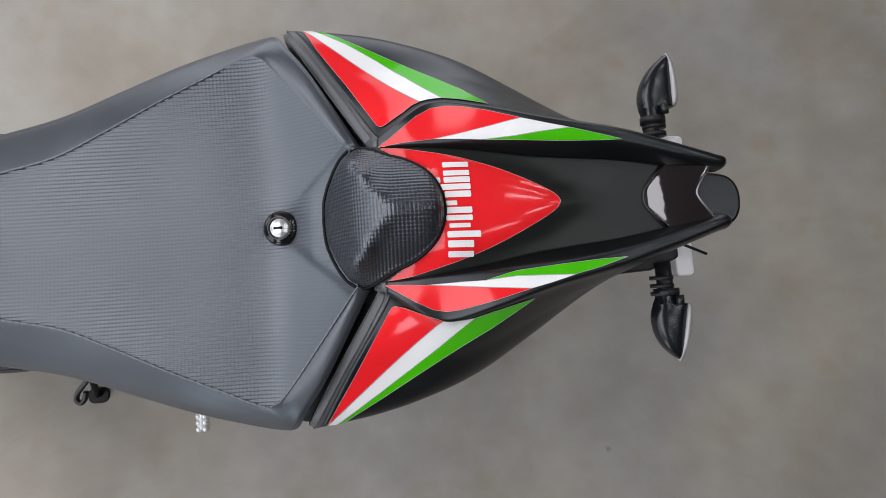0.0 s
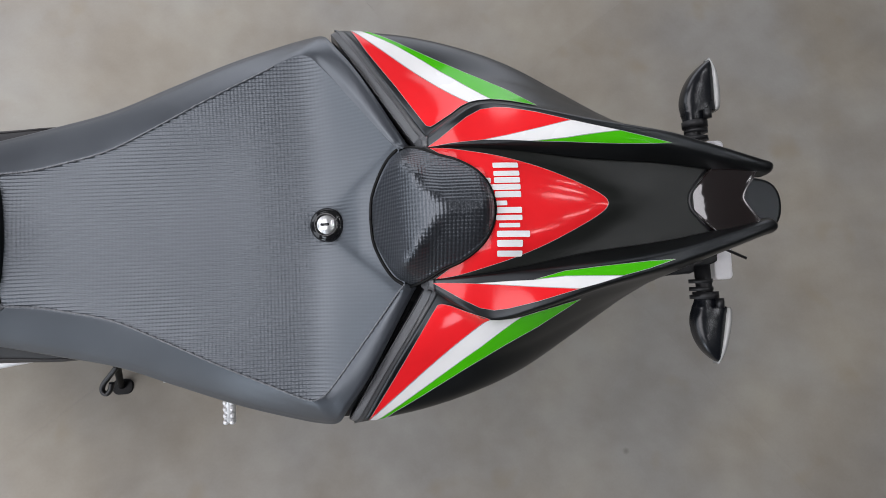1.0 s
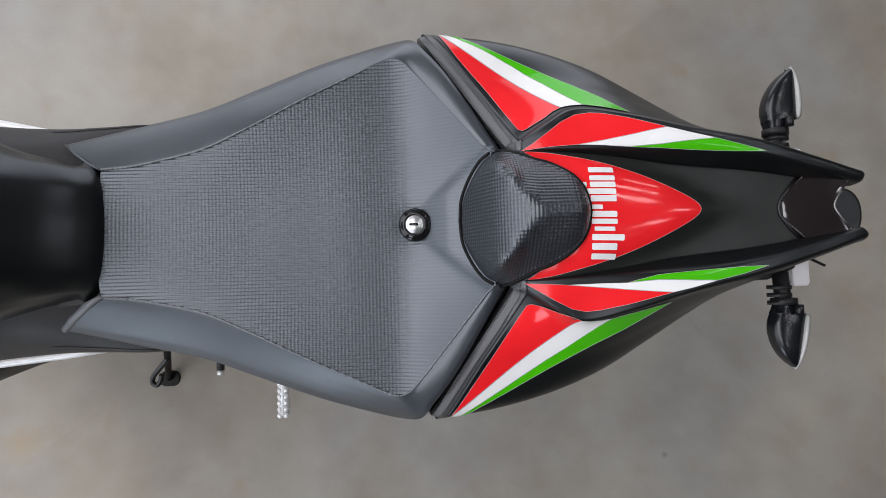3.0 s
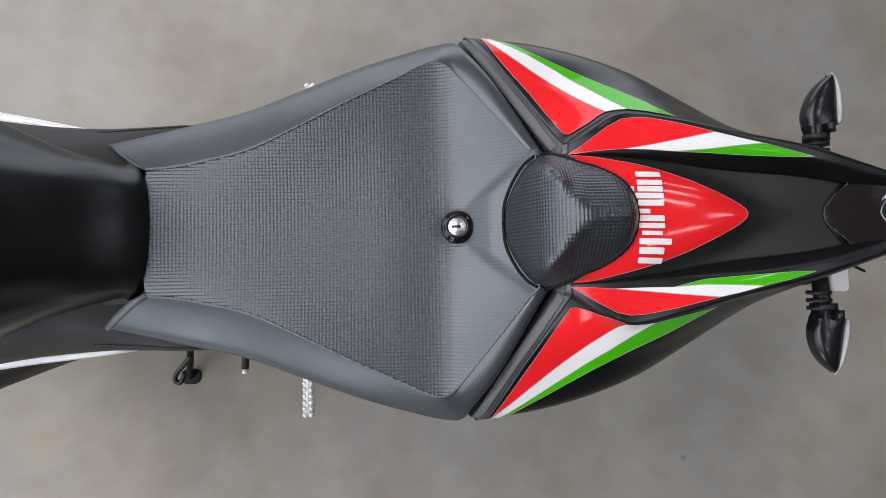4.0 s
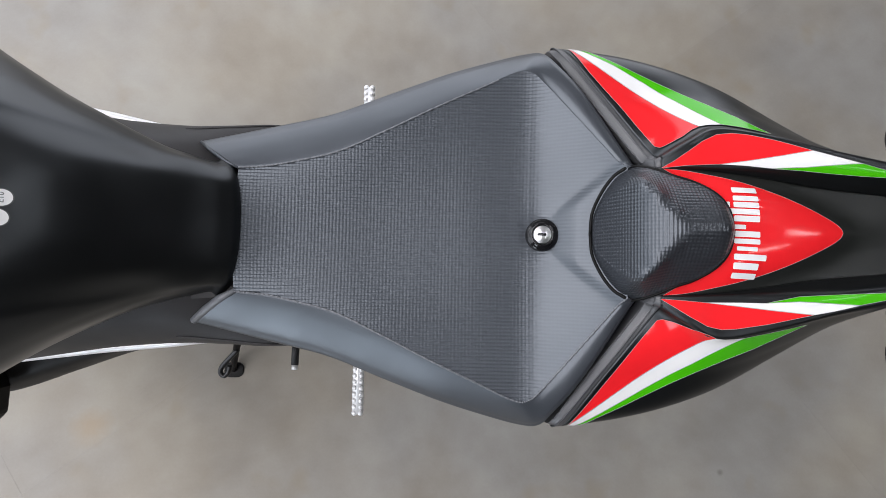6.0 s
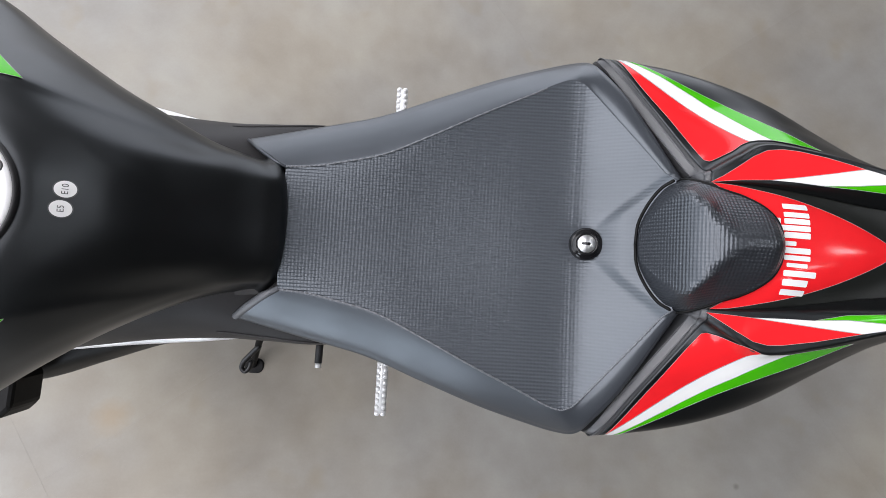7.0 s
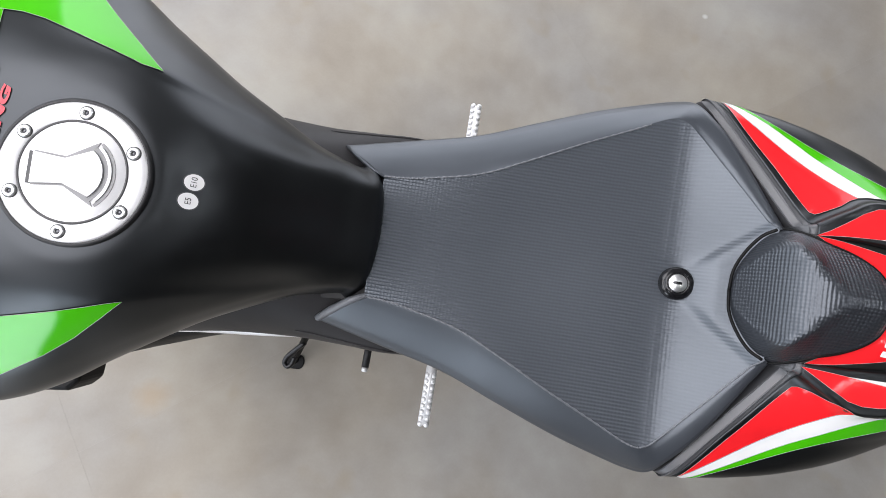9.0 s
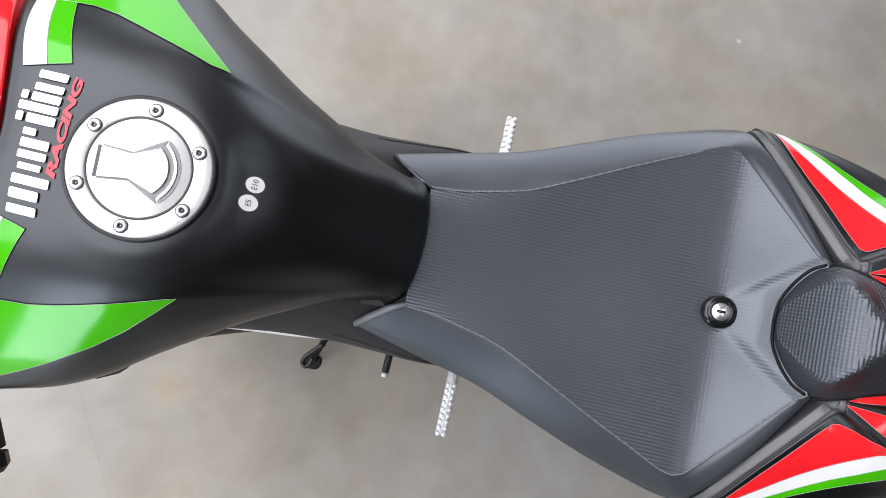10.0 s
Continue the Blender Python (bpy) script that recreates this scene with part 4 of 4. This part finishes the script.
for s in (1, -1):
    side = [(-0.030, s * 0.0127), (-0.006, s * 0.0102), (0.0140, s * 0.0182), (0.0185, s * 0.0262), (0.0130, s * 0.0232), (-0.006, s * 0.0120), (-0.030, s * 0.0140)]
    part("side_slot", prism_bm(side[::s], 0.0002, 0.0008, flap_pose), slot_shade, cap, smooth=False)
part("slot_rim", prism_bm(arc(0.0302, -48, 48, 18) + arc(0.0274, 48, -48, 18), 0.0, 0.0016, flap_pose), cap_metal, cap, smooth=False, bevel=0.0004)
part("rim_groove", prism_bm(arc(0.0328, -52, 52, 18) + arc(0.0304, 52, -52, 18), 0.0001, 0.0006, flap_pose), slot_shade, cap, smooth=False)
# dark inlay in place of the hinge slot's shade
part("hinge_slot", prism_bm([(-0.0338, 0.0130), (-0.0338, -0.0130), (-0.0303, -0.0130), (-0.0303, 0.0130)], 0.0001, 0.0007, flap_pose), dark_ink_and_shade, cap, smooth=False)

# fuel grade stickers
for words, u, v in (("E10", -0.4745, 0.0075), ("E5", -0.4762, -0.0088)):
    disc = [(u + 0.0069 * math.cos(a), v + 0.0069 * math.sin(a)) for a in np.linspace(0, 2 * math.pi, 28, endpoint=False)]
    rim = [(u + 0.0078 * math.cos(a), v + 0.0078 * math.sin(a)) for a in np.linspace(0, 2 * math.pi, 28, endpoint=False)]
    sticker = part("sticker", drape(poly_bm(rim), tank_tree, 0.0005, 0.005), dark_ink_and_shade, tank, "round white fuel grade sticker")
    part("sticker_face", drape(poly_bm(disc), tank_tree, 0.0009, 0.005), white, tank)
    part("lettering", drape(text_bm(words, 0.0060, pose(u, v, 0, 0, 0, 90)), tank_tree, 0.0013, 0.005), dark_ink_and_shade, tank)

# red fairing ahead of the tank
NOSE = [
    [(-0.684, 0, 0.995), (-0.690, 0.05, 0.994), (-0.704, 0.10, 0.985), (-0.722, 0.135, 0.968)],
    [(-0.685, 0, 1.022), (-0.691, 0.05, 1.021), (-0.705, 0.10, 1.012), (-0.723, 0.138, 0.990)],
    [(-0.690, 0, 1.030), (-0.696, 0.05, 1.029), (-0.710, 0.10, 1.020), (-0.728, 0.142, 0.996)],
    [(-0.760, 0, 1.030), (-0.760, 0.05, 1.029), (-0.762, 0.11, 1.018), (-0.764, 0.155, 0.990)],
    [(-0.840, 0, 1.015), (-0.840, 0.05, 1.014), (-0.840, 0.11, 1.000), (-0.840, 0.160, 0.965)],
    [(-0.860, 0, 0.960), (-0.860, 0.05, 0.960), (-0.860, 0.11, 0.950), (-0.860, 0.150, 0.930)],
]
part("front_cover", sheet(loft([both(r) for r in NOSE], 40, 40)), red, bike, "glossy red cover ahead of the fuel tank", solid=0.003)

# plastic covers between tank, seat and frame
COVER = [
    [(-0.21, 0.090, 0.792), (-0.21, 0.115, 0.788), (-0.21, 0.1270, 0.776), (-0.21, 0.122, 0.740)],
    [(-0.30, 0.075, 0.805), (-0.30, 0.120, 0.795), (-0.30, 0.1345, 0.780), (-0.30, 0.130, 0.730)],
    [(-0.36, 0.060, 0.818), (-0.36, 0.112, 0.803), (-0.36, 0.1330, 0.778), (-0.36, 0.130, 0.720)],
    [(-0.42, 0.062, 0.834), (-0.42, 0.106, 0.812), (-0.42, 0.1330, 0.770), (-0.42, 0.132, 0.700)],
    [(-0.50, 0.080, 0.840), (-0.50, 0.118, 0.808), (-0.50, 0.1400, 0.760), (-0.50, 0.140, 0.690)],
    [(-0.58, 0.110, 0.830), (-0.58, 0.135, 0.800), (-0.58, 0.1530, 0.750), (-0.58, 0.150, 0.690)],
    [(-0.70, 0.150, 0.820), (-0.70, 0.165, 0.790), (-0.70, 0.1730, 0.740), (-0.70, 0.170, 0.690)],
]
cover_grid = loft(COVER, 40, 30)
# a fine rib runs along each cover below the seat's front corner
for s in (1, -1):
    part("cover_rib", tube_bm([(g[0], s * g[1], g[2] + 0.0004) for g in cover_grid[6:20, 15]], [0.0006] + [0.0013] * 12 + [0.0006], 8), cover_grey, bike)
part("side_cover", sheet(cover_grid), cover_grey, bike, "dark grey plastic cover under the tank", solid=0.003)
part("side_cover", sheet(flipped(cover_grid)), cover_grey, bike, "dark grey plastic cover under the tank", solid=0.003)

# frame spars and lower fairing
part("frame_spar", tube_bm([(-0.40, -0.140, 0.62), (-0.50, -0.152, 0.60), (-0.60, -0.160, 0.60), (-0.72, -0.172, 0.62)], [0.005, 0.007, 0.009, 0.011], 12), pale_alloy, bike, "silver frame spar")
part("frame_spar", tube_bm([(-0.40, 0.150, 0.62), (-0.50, 0.166, 0.60), (-0.60, 0.186, 0.60), (-0.72, 0.204, 0.62)], [0.006, 0.007, 0.008, 0.009], 12), pale_alloy, bike, "silver frame spar")
FAIRING = [
    [(-0.485, 0.146, 0.600), (-0.485, 0.152, 0.585), (-0.485, 0.150, 0.500), (-0.485, 0.120, 0.300)],
    [(-0.580, 0.150, 0.590), (-0.580, 0.166, 0.570), (-0.580, 0.168, 0.480), (-0.580, 0.130, 0.280)],
    [(-0.680, 0.160, 0.580), (-0.680, 0.198, 0.550), (-0.680, 0.200, 0.460), (-0.680, 0.140, 0.260)],
    [(-0.780, 0.170, 0.580), (-0.780, 0.230, 0.550), (-0.780, 0.232, 0.460), (-0.780, 0.150, 0.260)],
    [(-0.900, 0.180, 0.600), (-0.900, 0.245, 0.560), (-0.900, 0.245, 0.460), (-0.900, 0.150, 0.280)],
]
fairing_grid = loft(FAIRING, 40, 30)
part("lower_fairing", sheet(flipped(fairing_grid)), deep_black, bike, "black plastic lower fairing", solid=0.003)
right = np.array(fairing_grid)
right[..., 1] *= 0.86
part("lower_fairing", sheet(right), deep_black, bike, "black plastic lower fairing", solid=0.003)
part("fairing_scoop", prism_bm([(-0.93, -0.18), (-0.748, -0.200), (-0.740, -0.222), (-0.742, -0.262), (-0.756, -0.276), (-0.82, -0.284), (-0.93, -0.29)], 0.57, 0.64), deep_black, bike, "black fairing scoop", smooth=False, bevel=0.006)

# handlebar end on the left
bar = part("handlebar", tube_bm([(-0.80, -0.17, 0.872), (-0.745, -0.300, 0.852)], 0.011, 14), satin_black, bike, "black clip-on handlebar")
part("grip", tube_bm([(-0.772, -0.235, 0.862), (-0.738, -0.318, 0.85)], 0.0165, 18), rubber, bar, "black rubber grip")
part("bar_end", lathe_bm([(0, 0.022), (0.012, 0.022), (0.0175, 0.016), (0.0175, 0.002), (0.012, 0)], look((-0.7365, -0.3215, 0.8495), (-0.77, -0.24, 0.861)), 8), satin_black, bar, smooth=False)

# tail light, fender, indicators
LENS = [(0.3725, 0.0335, 0.408, 0.0235), (0.360, 0.0195, 0.4020, 0.0145), (0.3505, 0.0070, 0.3965, 0.006), (0.3490, 0.0, 0.3945, 0.0)]
lens_grid = []
for u0, v0, u1, v1 in LENS + [(a, -b, c, -d) for a, b, c, d in LENS[2::-1]]:
    row = [(u0, v0, 0.935)]
    for f in (0, 0.05, 0.2, 0.4, 0.6, 0.8, 0.94, 1):
        u, v = u0 + (u1 - u0) * f, v0 + (v1 - v0) * f
        row.append((u, v, 0.9525 + 0.66 * (u - 0.349) - 4.3 * (u - 0.349) ** 2 - 3.0 * v * v - (0.003 if f == 1 else 0)))
    lens_grid.append(row + [(u1, v1, 0.935)])
part("tail_light", sheet(loft(lens_grid, 40, 60)), smoke, bike, "dark smoked red tail light lens")
part("light_rim", tube_bm([(u, v, 0.9565) for u, v, _, _ in LENS + [(a, -b, c, d) for a, b, c, d in LENS[2::-1]]], 0.0016, 8), satin_black, bike)
fender = [(0.33, 0.046), (0.43, 0.0335), (0.462, 0.0300), (0.478, 0.0240), (0.4865, 0.0100), (0.4865, -0.0100), (0.478, -0.0240), (0.462, -0.0300), (0.43, -0.0335), (0.33, -0.046)]
fender = [tuple(p) for p in spline(fender, 60)]
part("tail_fender", prism_bm(fender, 0.870, 0.897), matte_black, bike, "black plastic tail fender", smooth=False, bevel=0.004)
part("plate_bracket", prism_bm([(0.345, 0.072), (0.392, 0.070), (0.425, 0.058), (0.425, -0.058), (0.392, -0.070), (0.345, -0.072)], 0.845, 0.872), rough_black, bike, "black bracket under the tail", smooth=False, bevel=0.003)
for s in (1, -1):
    part("bracket_tab", prism_bm(rounded(0.4225, min(s * 0.040, s * 0.0785), 0.4435, max(s * 0.040, s * 0.0785), 0.005), 0.846, 0.868), plate_white, bike, "pale grey plastic tab", smooth=False, bevel=0.002)
    stem = part("turn_signal", tube_bm([(0.4035, s * 0.062, 0.874), (0.4035, s * 0.110, 0.878)], 0.0085, 16), rough_black, bike, "black turn signal with a clear lens")
    for k in range(3):
        v = s * (0.0765 + 0.0085 * k)
        part("stem_rib", tube_bm([(0.4035 + s * 0.0035, v, 0.876), (0.4035 + s * 0.0035, v + s * 0.0042, 0.876)], 0.0125, 18), rough_black, stem)
    turn_back = lambda v: -0.0005 if s > 0 else -0.002 - 0.2 * max(0.0, v - 0.1)
    edge = spline([(0.3935, 0.0965), (0.3920, 0.1040), (0.3900, 0.1130), (0.3905, 0.1240), (0.3945, 0.1370), (0.4020, 0.1500), (0.4125, 0.1615), (0.4250, 0.1702)], 22)
    rows = []
    for v, high in ((0.0965, 0.0095), (0.1020, 0.0105), (0.1068, 0.0115), (0.1078, 0.0120), (0.1180, 0.0130), (0.1300, 0.0130), (0.1420, 0.0122), (0.1530, 0.0105), (0.1620, 0.0075), (0.1672, 0.0035)):
        u0 = float(np.interp(v, edge[:, 1] - 0.0030 * (edge[:, 1] - 0.0965) / 0.0737, edge[:, 0])) + 0.0012
        u1 = 0.4170 if v < 0.107 else 0.4285
        c, r = (u0 + u1) / 2 + turn_back(v), (u1 - u0) / 2
        rows.append([(c + r * math.copysign(abs(math.cos(a)) ** 0.7, math.cos(a)), s * v, 0.8775 + high * math.copysign(abs(math.sin(a)) ** 0.75, math.sin(a))) for a in np.linspace(0, 2 * math.pi, 37)])
    bm = sheet(loft(rows, 50, 60), False)
    bmesh.ops.holes_fill(bm, edges=[e for e in bm.edges if e.is_boundary])
    bmesh.ops.recalc_face_normals(bm, faces=bm.faces)
    part("housing", bm, signal_black, stem, "glossy black housing")
    part("collar", tube_bm([(0.4055 + turn_back(0.09), s * 0.0905, 0.878), (0.4055 + turn_back(0.1), s * 0.0975, 0.878)], 0.0135, 20), rough_black, stem)
    part("hinge_boss", tube_bm([(0.4125 + turn_back(0.1), s * 0.0975, 0.893), (0.4125 + turn_back(0.1), s * 0.1075, 0.893)], 0.0042, 12), satin_black, stem)
    rows = []
    for v, u1, h in ((0.1085, 0.4315, 0.011), (0.112, 0.4335, 0.0125), (0.122, 0.4345, 0.0135), (0.136, 0.4342, 0.0135), (0.150, 0.4332, 0.0120), (0.160, 0.4310, 0.009), (0.1685, 0.4285, 0.0045)):
        rows.append([(turn_back(v) + 0.4255 + (u1 - 0.4255) * max(0.0, math.cos(a)) ** 0.6, s * v, 0.877 + h * math.sin(a)) for a in np.linspace(-math.pi / 2, math.pi / 2, 13)] + [(turn_back(v) + 0.4252, s * v, 0.877 - h)])
    bm = sheet(loft(rows, 24, 24), False)
    bmesh.ops.holes_fill(bm, edges=[e for e in bm.edges if e.is_boundary])
    bmesh.ops.recalc_face_normals(bm, faces=bm.faces)
    part("lens", bm, clear, stem, "clear plastic lens")
part("plate_light_cable", tube_bm([(0.414, -0.040, 0.885), (0.430, -0.047, 0.884), (0.452, -0.056, 0.880)], 0.0016, 8), rough_black, bike)

# foot pegs: knurled bars
for s in (1, -1):
    at = -0.231 if s > 0 else -0.236
    w = 0.372 if s > 0 else 0.384
    tip = 0.327 if s > 0 else 0.306
    peg = part("foot_peg", tube_bm([(at, s * 0.150, w), (at, s * (tip - 0.006), w)], 0.0105, 14), pale_alloy, bike, "knurled aluminium foot peg")
    for k in range(9):
        v = s * (tip - 0.006 - 0.0115 * k)
        for du in (-0.0055, 0.0055):
            part("knurl", lathe_bm([(0, 0.0062), (0.0040, 0.0050), (0.0054, 0.0020), (0.0054, -0.006)], pose(at + du, v, w + 0.005), 10), pale_alloy, peg)
    part("peg_bracket", tube_bm([(-0.20, s * 0.11, w + 0.12), (-0.215, s * 0.13, w + 0.03), (at, s * 0.155, w)], 0.014, 12), rough_black, bike)

# gear lever and side stand
lever = part("gear_lever", tube_bm([(-0.235, -0.150, 0.36), (-0.30, -0.162, 0.335), (-0.3655, -0.170, 0.325)], 0.006, 10), steel, bike, "dark steel gear lever with a bright tip")
part("lever_tip", tube_bm([(-0.3655, -0.165, 0.325), (-0.3665, -0.222, 0.326)], 0.0075, 12), rough_black, lever)
part("lever_cap", tube_bm([(-0.3665, -0.222, 0.326), (-0.3668, -0.231, 0.326)], 0.006, 10), pale_alloy, lever)
stand = part("side_stand", tube_bm([(-0.455, -0.120, 0.31), (-0.513, -0.185, 0.205), (-0.556, -0.262, 0.085), (-0.560, -0.272, 0.068)], [0.009, 0.008, 0.007, 0.007], 12), deep_black, bike, "black steel side stand")
part("stand_foot", prism_bm(rounded(-0.584, -0.292, -0.538, -0.256, 0.015), 0.056, 0.064, pose(0, 0, 0.0)), deep_black, stand, smooth=False, bevel=0.002)
part("stand_tang", tube_bm([tuple(p) for p in spline([(-0.523, -0.212, 0.17), (-0.546, -0.236, 0.160), (-0.561, -0.253, 0.154), (-0.565, -0.267, 0.150), (-0.557, -0.274, 0.149), (-0.548, -0.265, 0.150), (-0.544, -0.250, 0.153)], 28)], 0.0058, 10), satin_black, stand)

# running gear under the body
for u, r, wd in ((0.26, 0.315, 0.09), (-1.10, 0.300, 0.06)):
    m = pose(u, 0, r, 90)
    wheel = part("wheel", lathe_bm([(r - 0.09, -0.4 * wd), (r - 0.05, -wd * 0.9), (r - 0.02, -wd * 0.85), (r - 0.004, -wd * 0.4), (r, 0), (r - 0.004, wd * 0.4), (r - 0.02, wd * 0.85), (r - 0.05, wd * 0.9), (r - 0.09, wd * 0.4), (r - 0.09, -wd * 0.4)], m, 48), rubber, bike, "black tyre on a cast wheel")
    part("rim", lathe_bm([(0, 0.03), (0.05, 0.03), (0.06, 0.012), (r - 0.11, 0.012), (r - 0.088, 0.04), (r - 0.088, -0.04), (r - 0.11, -0.012), (0.06, -0.012), (0.05, -0.03), (0, -0.03)], m, 40), satin_black, wheel)
part("engine", box_bm(-0.80, -0.11, 0.22, -0.30, 0.11, 0.70), rough_black, bike, smooth=False, bevel=0.03)
part("swing_arm", tube_bm([(-0.30, 0.10, 0.36), (0.0, 0.115, 0.34), (0.26, 0.105, 0.315)], 0.022, 12), satin_black, bike)
part("swing_arm", tube_bm([(-0.30, -0.10, 0.36), (0.0, -0.115, 0.34), (0.26, -0.105, 0.315)], 0.022, 12), satin_black, bike)
part("fork_leg", tube_bm([(-1.10, 0.09, 0.30), (-0.88, 0.09, 0.90)], 0.024, 14), steel, bike)
part("fork_leg", tube_bm([(-1.10, -0.09, 0.30), (-0.88, -0.09, 0.90)], 0.024, 14), steel, bike)
part("rear_frame", box_bm(-0.32, -0.05, 0.62, 0.20, 0.05, 0.80), rough_black, bike, smooth=False, bevel=0.02)

# ---- floor tiles ----
TILE = 1.617
tile_data = tile_mesh(TILE - 0.0003)
turn = pose(0, 0, 0, 0, 0, 37)
along, across_ = -1.027 + TILE / 2, 0.289 + TILE / 2
for i in range(-6, 9):
    for j in range(-8, 8):
        x, y = along + i * TILE, across_ + j * TILE
        c = turn @ Vector((x, y, 0))
        if abs(c.x) < 5.4 and abs(c.y) < 5.4:
            tile = new("tile", tile_data)
            tile.parent = floor
            tile.matrix_world = pose(c.x, c.y, 0, 0, 0, 37 + 90 * ((i + 2 * j) % 4))
